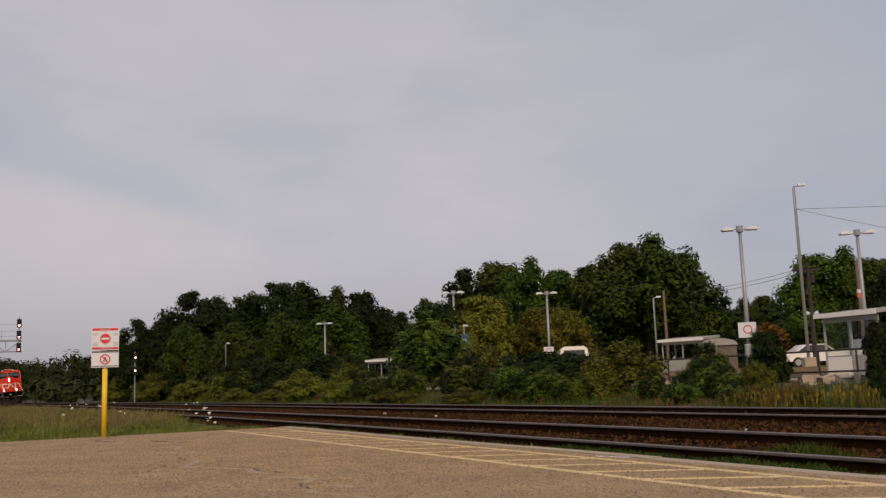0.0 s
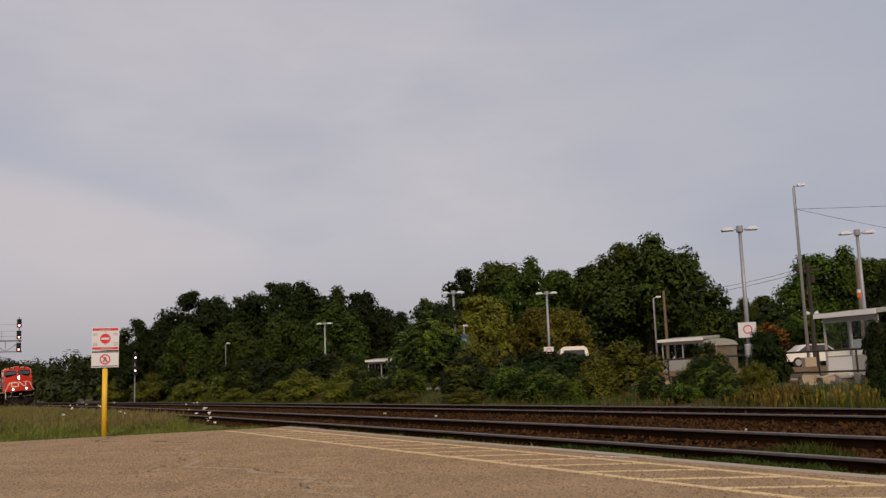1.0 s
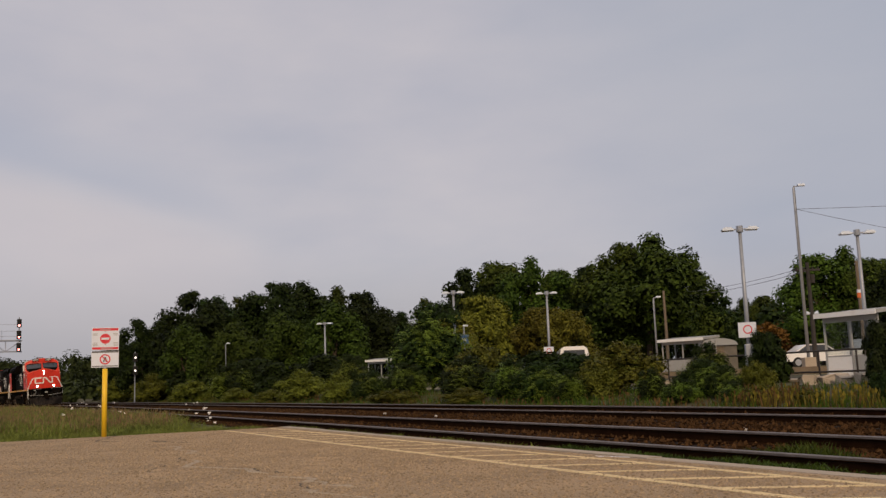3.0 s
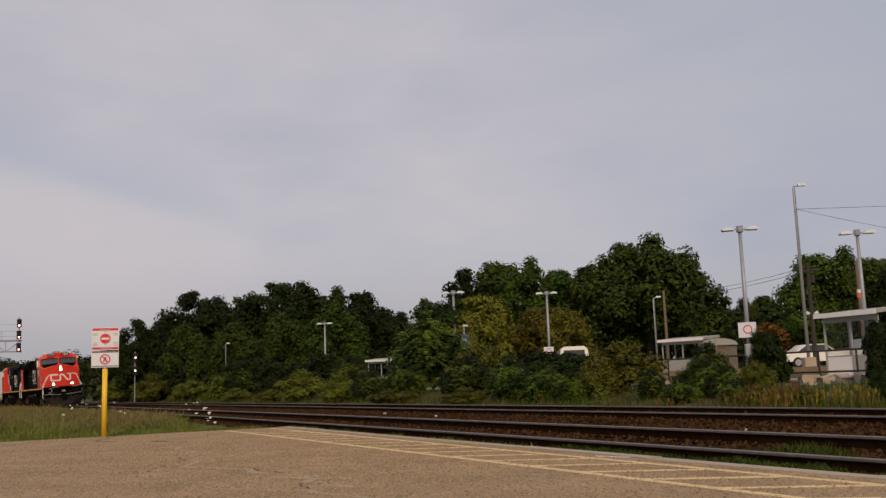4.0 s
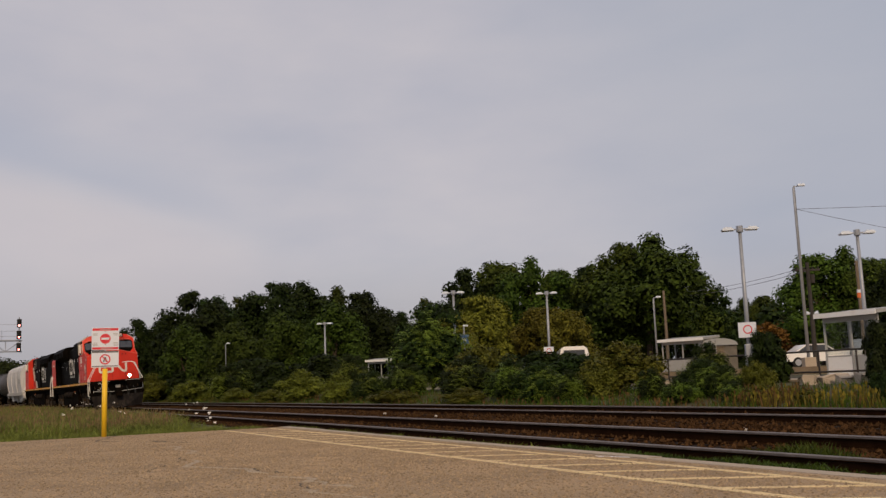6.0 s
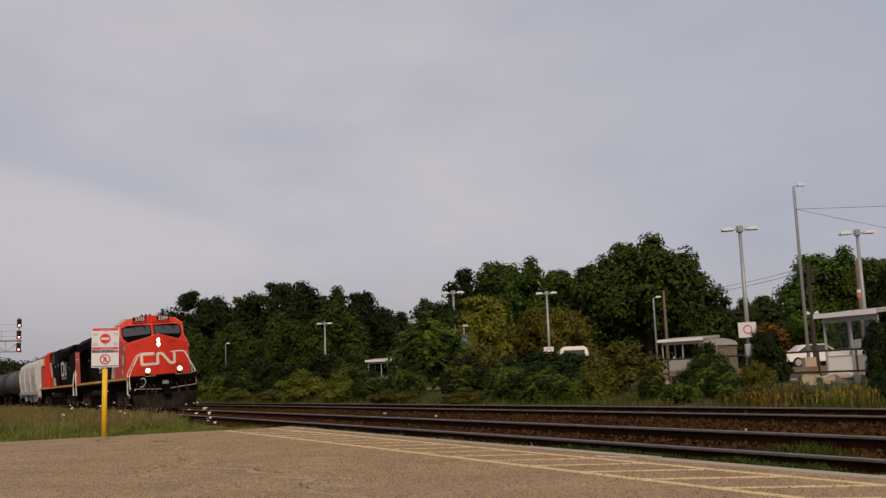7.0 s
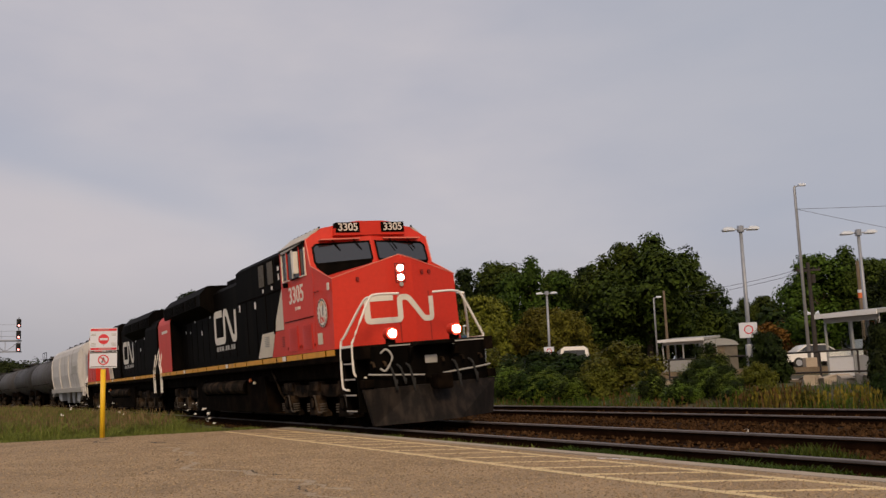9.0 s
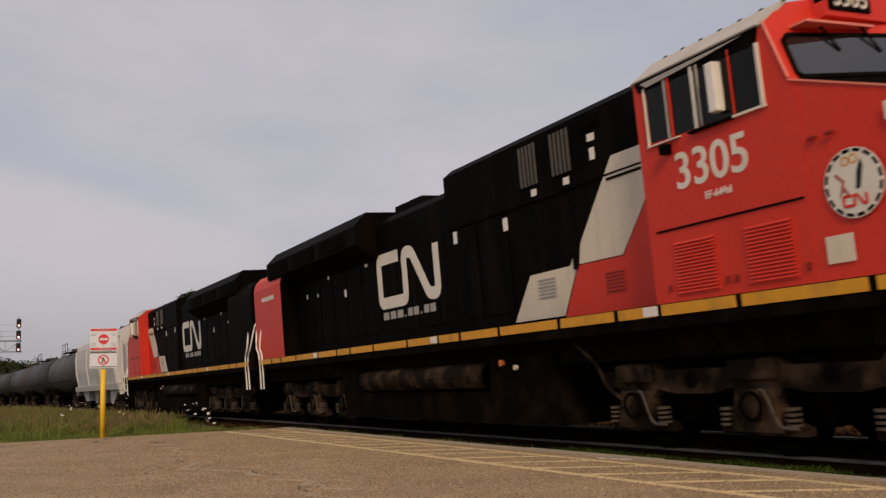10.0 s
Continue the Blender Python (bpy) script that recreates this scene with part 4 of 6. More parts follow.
def locomotive(number, lead, label):
    T = thing("locomotive", (0, 0, 0), label, "locomotive", "locomotives of the train")
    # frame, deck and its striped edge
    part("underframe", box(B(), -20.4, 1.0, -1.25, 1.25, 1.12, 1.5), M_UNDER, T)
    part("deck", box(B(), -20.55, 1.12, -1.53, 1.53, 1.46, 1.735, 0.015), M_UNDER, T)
    for side in (-1, 1):
        x = -20.4
        k = 0
        while x < -0.3:
            ln = min((1.25, 0.8, 1.25, 1.6)[k % 4], -0.2 - x)
            part("reflective_stripe", box(B(), x, x + ln - 0.09, side * 1.534, side * 1.542, 1.60, 1.725), M_STRIPE, T)
            if k % 5 == 3:
                part("reflector", box(B(), x + ln - 0.32, x + ln - 0.06, side * 1.543, side * 1.547, 1.61, 1.72), M_WHITE, T)
            x += ln
            k += 1
    # the nose: a prow with sloped cheeks and a peaked top
    bm = B()
    V = bm.verts.new
    lo, hi = {}, {}
    for side in (-1, 1):
        lo[side] = [V((-1.5, side * 1.526, 1.735)), V((-0.30, side * 1.525, 1.735)), V((0.0, side * 0.30, 1.735))]
        hi[side] = [V((-1.5, side * 1.526, 3.67)), V((-0.30, side * 1.48, 3.25)), V((0.0, side * 0.30, 3.605)), V((-1.5, side * 1.22, 3.42))]
    peak, back = V((0.0, 0.0, 3.69)), V((-1.5, 0.0, 3.56))
    for side in (-1, 1):
        l, h = lo[side], hi[side]
        for q in ((l[0], l[1], h[1], h[0]), (l[1], l[2], h[2], h[1]), (h[0], h[1], h[3]), (h[3], h[1], h[2]), (h[3], h[2], back), (h[2], peak, back)):
            bm.faces.new(q)
    bm.faces.new((lo[-1][2], lo[1][2], hi[1][2], peak, hi[-1][2]))
    bm.faces.new(lo[-1] + lo[1][::-1])
    bm.faces.new((lo[-1][0], hi[-1][0], hi[-1][3], back, hi[1][3], hi[1][0], lo[1][0]))
    part("nose", bm, M_RED, T)
    for side in (-1, 1):
        part("nose_highlight", tube(B(), [(0.0, 0.0, 3.692), (0.0, side * 0.30, 3.607), (-0.30, side * 1.485, 3.252), (-1.47, side * 1.535, 3.67)], 0.012, 6), M_EDGE, T)

    def nose_x(y):
        return -max(0.0, abs(y) - 0.30) * 0.30 / 1.18
    # cab with raked front
    def rake(y, z):
        """The swept and raked plane of one half of the cab's front."""
        return -1.24 - 0.144 * abs(y) - 0.36 * (z - 3.69)
    bm = B()
    for side in (-1, 1):
        sec = [(0.0, 1.735), (side * 1.53, 1.735), (side * 1.53, 3.45), (side * 1.53, 4.30), (side * 1.18, 4.56), (side * 0.6, 4.66), (0.0, 4.67), (0.0, 3.45)]
        f = [bm.verts.new((rake(y, z) if z > 2 else -1.46, y, z)) for y, z in sec]
        b = [bm.verts.new((-3.72, y, z)) for y, z in sec]
        bm.faces.new(f[2:])
        bm.faces.new((f[0], f[1], f[2], f[7]))
        bm.faces.new(b)
        for i in range(6):
            bm.faces.new((f[i], f[i + 1], b[i + 1], b[i]))
    bmesh.ops.remove_doubles(bm, verts=bm.verts, dist=0.0005)
    cab = part("cab", bm, M_RED, T, "red cab with raked windscreens")
    for side in (-1, 1):
        bm = B()
        q = [(-3.74, side * 1.55, 4.305), (-1.71, side * 1.55, 4.305), (-1.70, side * 1.19, 4.585), (-3.74, side * 1.19, 4.585)]
        vs = [bm.verts.new(p) for p in q]
        ws = [bm.verts.new((p[0], p[1] - side * 0.03, p[2] - 0.03)) for p in q]
        bm.faces.new(vs)
        bm.faces.new(ws)
        for i in range(4):
            bm.faces.new((vs[i], vs[(i + 1) % 4], ws[(i + 1) % 4], ws[i]))
        part("roof_edge", bm, M_ROOFPALE, cab, "weathered roof edge, made pale by sky reflection put into its colour")
        part("drip_rail", tube(B(), [(-3.7, side * 1.555, 4.30), (-1.74, side * 1.56, 4.305)], 0.014, 6), M_GREYMARK, cab)
        # thin pale tube painting the highlight on the corner pillar
        part("corner_highlight", tube(B(), [(rake(1.53, 4.33), side * 1.535, 4.33), (rake(1.53, 3.69), side * 1.535, 3.69)], 0.014, 6), M_EDGE, cab)
        for k in range(7):
            part("roof_bolt", disc(B(), (-3.5 + k * 0.3, side * 1.17, 4.57), (0, side * 0.5, 1), 0.025, 0.035, 6), M_BLACK, cab)
        # windows: one dark opening with three sashes and a pale frame
        ys = side * 1.532
        part("window_glass", prism(B(), [(-3.50, 3.55), (-1.80, 3.52), (-1.82, 4.22), (-3.50, 4.19)], "y", ys, ys + side * 0.004), M_SIDEGLASS, cab, "dark side window")
        for x0, x1, z0, z1 in ((-3.55, -3.0, 3.505, 3.52), (-2.3, -1.76, 3.495, 3.52), (-3.53, -3.515, 3.50, 4.19), (-1.805, -1.77, 3.49, 4.14)):
            part("window_frame", box(B(), x0, x1, ys, ys + side * 0.03, z0, z1), M_LOGO, cab)
        for x, w, m in ((-3.16, 0.022, M_GREYMARK), (-3.10, 0.022, M_RED), (-2.72, 0.030, M_LOGO), (-2.64, 0.018, M_GREYMARK), (-2.17, 0.010, M_RED)):
            part("sash", box(B(), x - w, x + w * 0.2, ys, ys + side * 0.025, 3.53, 4.2), m, cab)
        part("wind_deflector", box(B(), -2.42, -2.30, ys, ys + side * 0.12, 3.60, 4.12, 0.015), M_WHITE, cab, "pale folding wind deflector")
        # black strip painting the shadow under the drip rail
        part("drip_shadow", prism(B(), [(-3.62, 4.17), (-1.80, 4.13), (-1.75, 4.30), (-3.68, 4.295)], "y", ys, ys + side * 0.012), M_BLACK, cab)
        part("sun_visor", prism(B(), [(-3.45, 4.19), (-2.5, 4.23), (-1.95, 4.27), (-3.55, 4.255)], "y", ys + side * 0.02, ys + side * 0.035), M_GREYMARK, cab)
        part("arm_rest", box(B(), -2.85, -2.2, ys, ys + side * 0.05, 3.49, 3.515), M_BLACK, cab)
        part("mirror_bracket", box(B(), -3.28, -3.18, ys, ys + side * 0.1, 3.36, 3.47), M_BLACK, cab)
    # windscreens
    for side in (-1, 1):
        def ws(y, z, out):
            return (rake(y, z) + out, y, z)
        q = [(side * 0.08, 4.20), (side * 1.33, 4.17), (side * 1.41, 4.10), (side * 1.42, 3.74), (side * 1.36, 3.70), (side * 0.08, 3.76)]
        bm = B()
        a = [bm.verts.new(ws(y, z, 0.002)) for y, z in q]
        c = [bm.verts.new(ws(y, z, 0.020)) for y, z in q]
        bm.faces.new(a)
        bm.faces.new(c)
        for i in range(6):
            bm.faces.new((a[i], a[(i + 1) % 6], c[(i + 1) % 6], c[i]))
        part("windscreen", bm, M_GLASS, cab, "dark raked windscreen")
        bm = B()
        ribbon(bm, [(q[i][0], q[i][1]) for i in (5, 0, 1, 2, 3, 4, 5)], 0.04, lambda u, v, w: (rake(u, v) + 0.016 + w, u, v), 0.014)
        part("windscreen_seal", bm, M_BLACK, cab)
        bm = B()
        band = [(side * 0.10, 3.75), (side * 1.42, 3.73), (side * 1.40, 3.62), (side * 1.2, 3.43), (side * 0.10, 3.56)]
        a = [bm.verts.new(ws(y, z, 0.002)) for y, z in band]
        c = [bm.verts.new(ws(y, z, 0.012)) for y, z in band]
        bm.faces.new(a)
        bm.faces.new(c)
        for i in range(5):
            bm.faces.new((a[i], a[(i + 1) % 5], c[(i + 1) % 5], c[i]))
        part("cowl", bm, M_BLACK, cab, "black cowl below the windscreen")
        for yy in (0.45, 0.95):
            part("wiper", tube(B(), [(rake(yy, 4.26) + 0.07, side * yy, 4.27), (rake(yy, 4.0) + 0.05, side * yy + 0.16, 4.0)], 0.014, 5), M_BLACK, cab)
        part("wiper_hood", prism(B(), [(side * 0.3, 4.262), (side * 1.25, 4.25), (side * 1.25, 4.275), (side * 0.3, 4.287)], "x", -1.62, -1.40), M_EDGE, cab)
        # number boards
        nb = part("number_board", box(B(), -1.62, -1.425, side * 0.27, side * 0.86, 4.42, 4.655, 0.012), M_BLACK, cab, "black number board")
        if lead:
            lettering("board_number", number, 0.25, M_LOGO, nb, Matrix.Translation((-1.422, side * 0.565, 4.535)) @ pose(0, 0, 0, 90, 0, 90))
    part("number_board_hood", prism(B(), [(-0.9, 4.36), (0.9, 4.36), (0.84, 4.62), (0.3, 4.69), (-0.3, 4.69), (-0.84, 4.62)], "x", -1.9, -1.45), M_RED, cab)
    part("antenna", box(B(), -2.6, -2.2, -0.3, 0.3, 4.66, 4.74, 0.02), M_ROOFPALE, cab)
    horn = B()
    for k in range(3):
        tube(horn, [(-3.2, -0.2 + k * 0.2, 4.78), (-2.8, -0.2 + k * 0.2, 4.80)], 0.03, 8, 0.07)
    box(horn, -3.15, -3.05, -0.3, 0.3, 4.66, 4.77)
    part("horn", horn, M_BLACK, cab)
    # nose fittings
    hl = part("headlight_housing", box(B(), -0.02, 0.025, -0.12, 0.12, 3.07, 3.50, 0.01), M_SEAM, T)
    for z in (3.39, 3.18):
        part("headlight", disc(B(), (0.025, 0, z), (1, 0, 0), 0.072, 0.02, 16), M_LAMP if lead else M_LENS, hl, "lit twin headlight" if lead else "")
    part("nose_lamp", disc(B(), (0.02, 0, 3.03), (1, 0, 0), 0.05, 0.03, 10), M_LENS, hl)
    def front(u, v, w):
        return (nose_x(u) + 0.006 + w, u, v)
    part("front_emblem", logo(B(), lambda u, v, w: front(u - 0.79, v + 2.26, w), 1.54, 0.49, 0.125), M_LOGO, T, "white ribbon emblem on the nose")
    part("nose_door", ribbon(B(), [(-0.08, 1.78), (-0.08, 2.85), (0.7, 2.85), (0.7, 1.78)], 0.02, lambda u, v, w: (nose_x(u) + 0.001 + w, u, v), 0.006), M_SEAM, T)
    for y, z in ((-0.95, 3.20), (0.55, 3.30), (0.75, 3.30)):
        part("nose_hook", box(B(), nose_x(y) - 0.02, nose_x(y) + 0.05, y - 0.03, y + 0.03, z - 0.04, z + 0.04), M_SEAM, T)
    for side in (-1, 1):
        dl = part("ditch_light_housing", tube(B(), [(0.78, side * 0.74, 1.94), (1.0, side * 0.74, 1.94)], 0.13, 16), M_RED, T)
        part("ditch_light", disc(B(), (1.0, side * 0.74, 1.94), (1, 0, 0), 0.085, 0.025, 16), M_LAMP if lead else M_LENS, dl, "lit ditch light" if lead else "")
        part("lamp_bracket", box(B(), 0.8, 0.95, side * 0.66, side * 0.82, 1.735, 1.84), M_BLACK, T)
        part("nose_plate", box(B(), -0.5, -0.38, side * 1.52, side * 1.535, 3.02, 3.18), M_LOGO, T)
        # step handrails
        part("handrail", smooth_tube([(0.75, side * 1.12, 2.72), (0.62, side * 1.2, 2.62), (0.20, side * 1.46, 2.0), (0.06, side * 1.52, 1.80), (0.02, side * 1.53, 1.0), (0.06, side * 1.50, 0.88), (0.2, side * 1.46, 0.85)], 0.026), M_WHITE, T, "white step handrail")
        part("handrail", smooth_tube([(0.72, side * 0.40, 2.77), (0.72, side * 0.95, 2.77), (0.72, side * 1.12, 2.62), (0.72, side * 1.50, 1.86), (0.72, side * 1.53, 1.75), (0.72, side * 1.53, 1.22), (0.76, side * 1.45, 1.12), (0.8, side * 1.3, 1.09)], 0.026), M_WHITE, T, "white step handrail")
        part("rail_brace", box(B(), 0.04, 0.72, side * 1.51, side * 1.53, 1.72, 1.77), M_WHITE, T)
        for z in (0.42, 0.74, 1.06, 1.38):
            st = part("step", box(B(), 0.14, 0.74, side * 1.2, side * 1.52, z, z + 0.03), M_UNDER, T)
            part("step_edge", box(B(), 0.14, 0.74, side * 1.521, side * 1.527, z, z + 0.03), M_GREYMARK, st)
        for x in (0.1, 0.78):
            part("step_side", box(B(), x, x + 0.03, side * 1.15, side * 1.5, 0.4, 1.5), M_BLACK, T)
        # rear end rails
        for dx in (0.0, 0.55):
            part("handrail", smooth_tube([(-20.1 - dx, side * 1.25, 2.75), (-20.25 - dx, side * 1.4, 2.7), (-20.3 - dx * 0.6, side * 1.52, 2.1), (-20.1 - dx * 0.5, side * 1.53, 1.8), (-20.1 - dx * 0.5, side * 1.53, 0.95)], 0.022), M_WHITE, T, "white step handrail")
        # emblem, patch, louvres and seams on the cab's flank
        if lead:
            em = part("round_emblem", disc(B(), (-0.90, side * 1.53, 2.56), (0, side, 0), 0.315, 0.008, 32), M_LOGO, T, "round white emblem with small figures")
            rg = B()
            for k in range(16):
                a0 = 2 * math.pi * k / 16
                quad = [(r * math.cos(a) - 0.90, r * math.sin(a) + 2.56) for r, a in ((0.275, a0), (0.305, a0), (0.305, a0 + 0.27), (0.275, a0 + 0.27))]
                prism(rg, quad, "y", side * 1.538, side * 1.541)
            part("emblem_ring", rg, M_BLACK, em)
            part("emblem_mark", logo(B(), lambda u, v, w: (-1.02 + u, side * (1.539 + w), 2.36 + v), 0.24, 0.09, 0.025), M_RED, em)
            part("emblem_mark", prism(B(), [(-0.88, 2.5), (-0.83, 2.5), (-0.78, 2.7), (-0.80, 2.76), (-0.85, 2.66)], "y", side * 1.538, side * 1.541), M_SIGNALBLACK, em)
            part("emblem_mark", ribbon(B(), [(-1.08, 2.66), (-1.0, 2.58), (-1.05, 2.46), (-1.0, 2.52), (-0.95, 2.44)], 0.03, lambda u, v, w: (u, side * (1.538 + w), v), 0.003), M_BLOB, em)
            bm = ring(B(), (-0.96, side * 1.538, 2.76), "y", 0.03, 0.045, side * 0.003, 12)
            ring(bm, (-0.87, side * 1.538, 2.77), "y", 0.03, 0.045, side * 0.003, 12)
            part("emblem_mark", bm, M_STRIPE, em)
            lettering("cab_number", number, 0.56, M_LOGO, T, Matrix.Translation((-2.62, side * 1.534, 3.12)) @ pose(0, 0, 0, 90, 0, 0 if side < 0 else 180))
            lettering("class_mark", "EF-644zl", 0.115, M_LOGO, T, Matrix.Translation((-2.55, side * 1.534, 2.80)) @ pose(0, 0, 0, 90, 0, 0 if side < 0 else 180))
            part("notice_plate", box(B(), -1.28, -0.98, side * 1.53, side * 1.537, 1.88, 2.13), M_CREAM, T)
        part("flank_seam", box(B(), -3.58, -1.46, side * 1.53, side * 1.545, 2.525, 2.545), M_BLACK, T)
        for x0, x1 in ((-2.28, -1.62), (-3.35, -2.66)):
            lv = part("louvre_panel", box(B(), x0, x1, side * 1.53, side * 1.538, 1.80, 2.40), M_RED, T)
            for k in range(15):
                z = 1.83 + k * 0.038
                part("slat", prism(B(), [(side * 1.538, z + 0.02), (side * 1.538, z), (side * 1.556, z - 0.008)], "x", x0 + 0.03, x1 - 0.03), M_RED, lv)
        for x in (-3.45, -2.55, -2.42, -1.5):
            part("latch", box(B(), x - 0.022, x + 0.022, side * 1.53, side * 1.555, 1.86, 1.93, 0.006), M_SEAM, T)
        for x in (-1.28, -1.08):
            part("grab", box(B(), x - 0.045, x + 0.045, side * 1.53, side * 1.56, 3.04, 3.07, 0.006), M_SEAM, T)
    # hoods
    part("cab_hood", prism(B(), [(-1.12, 1.735), (1.12, 1.735), (1.12, 4.42), (0.95, 4.55), (-0.95, 4.55), (-1.12, 4.42)], "x", -9.5, -3.72), M_BLACK, T)
    part("engine_hood", prism(B(), [(-1.02, 1.735), (1.02, 1.735), (1.02, 4.12), (0.85, 4.27), (-0.85, 4.27), (-1.02, 4.12)], "x", -18.5, -9.5), M_BLACK, T)
    part("radiator", prism(B(), [(-1.02, 3.45), (1.02, 3.45), (1.48, 3.78), (1.48, 4.16), (1.2, 4.44), (-1.2, 4.44), (-1.48, 4.16), (-1.48, 3.78)], "x", -19.3, -12.9), M_BLACK, T, "overhanging black radiator")
    part("exhaust", box(B(), -12.9, -11.6, -0.55, 0.55, 4.2, 4.55, 0.05), M_BLACK, T)
    for k in range(4):
        part("roof_fitting", box(B(), -11.3 + k * 0.4, -11.1 + k * 0.4, -0.5, 0.5, 4.26, 4.33 + 0.04 * (k % 2), 0.01), M_BLACK, T)
    for x in (-17.2, -15.0):
        part("radiator_fan", disc(B(), (x, 0, 4.44), (0, 0, 1), 0.9, 0.08, 20), M_BLACK, T)
    for side in (-1, 1):
        for x0 in (-19.1, -17.1, -15.1):
            gr = part("radiator_grille", box(B(), x0, x0 + 1.6, side * 1.481, side * 1.49, 3.82, 4.13), M_UNDER, T)
            for k in range(6):
                part("slat", box(B(), x0 + 0.04, x0 + 1.56, side * 1.49, side * 1.505, 3.84 + k * 0.05, 3.86 + k * 0.05), M_BLACK, gr)
        for x0, w, z0, z1 in ((-7.0, 0.5, 3.70, 4.36), (-6.15, 0.5, 3.70, 4.36), (-5.42, 0.46, 4.17, 4.36)):
            gr = part("hood_vent", box(B(), x0, x0 + w, side * 1.121, side * 1.128, z0, z1), M_UNDER, T)
            for k in range(5):
                part("slat", box(B(), x0 + 0.03 + k * w / 5, x0 + 0.07 + k * w / 5, side * 1.128, side * 1.15, z0 + 0.03, z1 - 0.03), M_VENT if z0 < 3.9 else M_UNDER, gr)
        # engine-room doors with their seams, hinges and small marks
        for k in range(10):
            x = -18.3 + k * 0.9
            part("hood_door", box(B(), x + 0.03, x + 0.87, side * 1.02, side * 1.034, 1.95, 3.38), M_BLACK, T)
        for k in range(5):
            x = -9.4 + k * 0.98
            part("hood_door", box(B(), x + 0.03, x + 0.92, side * 1.12, side * 1.134, 1.95 if k < 3 else 3.5, 3.45 if k < 3 else 3.56), M_BLACK, T)
        for x, z, w, h in ((-9.27, 3.24, 0.13, 0.2), (-7.6, 3.19, 0.14, 0.2), (-6.72, 3.56, 0.14, 0.1), (-5.88, 3.56, 0.14, 0.1), (-5.24, 4.01, 0.16, 0.1), (-5.22, 3.76, 0.11, 0.16), (-19.0, 3.1, 0.1, 0.1), (-17.5, 3.08, 0.1, 0.1), (-16.7, 3.05, 0.08, 0.08), (-14.87, 2.88, 0.12, 0.16), (-15.9, 3.38, 0.1, 0.18)):
            y = 1.136 if x > -9.55 else 1.036
            part("small_placard", box(B(), x, x + w, side * y, side * (y + 0.004), z, z + h), M_WHITE, T)
        part("hood_seam", box(B(), -9.4, -3.75, side * 1.12, side * 1.15, 3.485, 3.51), M_UNDER, T)
        part("placard", box(B(), -13.6, -13.46, side * 1.022, side * 1.028, 3.25, 3.45), M_LOGO, T)
        # livery on the hood
        yh = side * 1.138
        side_plate("red_flank", [(-3.73, 1.75), (-6.14, 1.75), (-5.72, 2.425), (-4.73, 2.425), (-4.17, 3.05), (-3.73, 3.5)], M_RED, T, yh)
        side_plate("cream_slash", [(-3.73, 3.72), (-4.77, 3.72), (-5.62, 2.72), (-5.70, 2.44), (-4.74, 2.44), (-4.18, 3.06), (-3.73, 3.51)], M_CREAM, T, yh)
        side_plate("cream_slash", [(-5.74, 2.66), (-5.92, 2.445), (-6.95, 2.43), (-7.49, 1.78), (-6.16, 1.78), (-5.75, 2.425)], M_CREAM, T, yh)
        lv = part("flank_grille", box(B(), -5.15, -4.72, side * 1.144, side * 1.15, 1.98, 2.28), M_RED, T)
        for k in range(6):
            part("slat", box(B(), -5.12, -4.75, side * 1.15, side * 1.16, 2.0 + k * 0.046, 2.018 + k * 0.046), M_SEAM, lv)
        for k in range(6):
            part("slat", box(B(), -6.75, -6.3, side * 1.144, side * 1.156, 2.07 + k * 0.05, 2.09 + k * 0.05), M_GREYMARK, T)
        part("slash_strap", box(B(), -5.80, -5.71, side * 1.13, side * 1.17, 2.38, 2.74), M_BLACK, T)
        part("slash_strap", box(B(), -4.9, -4.2, side * 1.14, side * 1.16, 3.42, 3.45), M_BLACK, T)
        sgn = 1 if side < 0 else -1
        part("side_emblem", logo(B(), lambda u, v, w: (-11.5 + sgn * (u - 1.32), side * (1.036 + w), 2.53 + v), 2.62, 0.88, 0.23), M_LOGO, T, "white ribbon emblem on the black hood")
        for u, w in ((0.0, 0.26), (0.34, 0.26), (0.68, 0.26), (1.02, 0.06), (1.18, 0.2), (1.44, 0.22), (1.74, 0.06), (1.9, 0.2), (2.16, 0.22)):
            part("lettering_bar", box(B(), -12.75 + u, -12.75 + u + w, side * 1.036, side * 1.04, 2.2, 2.24 if w < 0.1 else 2.35), M_GREYMARK, T)
        # red rear corner
        part("end_locker", prism(B(), [(side * 1.0, 1.74), (side * 1.455, 1.74), (side * 1.455, 3.59), (side * 1.39, 3.79), (side * 1.24, 3.94), (side * 1.0, 3.94)], "x", -18.298, -18.27), M_BLACK, T)
        if lead:
            part("lettering_bar", box(B(), -20.0, -18.9, side * 1.462, side * 1.466, 3.25, 3.36), M_LOGO, T)
    part("rear_block", prism(B(), [(-1.46, 1.737), (1.46, 1.737), (1.46, 3.60), (1.40, 3.80), (1.25, 3.95), (-1.25, 3.95), (-1.40, 3.80), (-1.46, 3.60)], "x", -20.75, -18.3), M_RED if lead else M_BLACK, T, "red rear end of the hood" if lead else "black rear end of the hood")
    # front plate, coupler, plough
    part("end_plate", box(B(), 1.0, 1.14, -1.3, 1.3, 0.85, 1.70, 0.02), M_BLACK, T)
    part("front_stripe", box(B(), 1.141, 1.147, -0.9, 1.3, 1.675, 1.70), M_GREYMARK, T)
    pl = B()
    lo = [(1.18, -1.35), (1.62, -0.35), (1.62, 0.35), (1.18, 1.35), (1.05, 1.35), (1.05, -1.35)]
    hi = [(1.12, -1.5), (1.32, -0.4), (1.32, 0.4), (1.12, 1.5), (1.0, 1.5), (1.0, -1.5)]
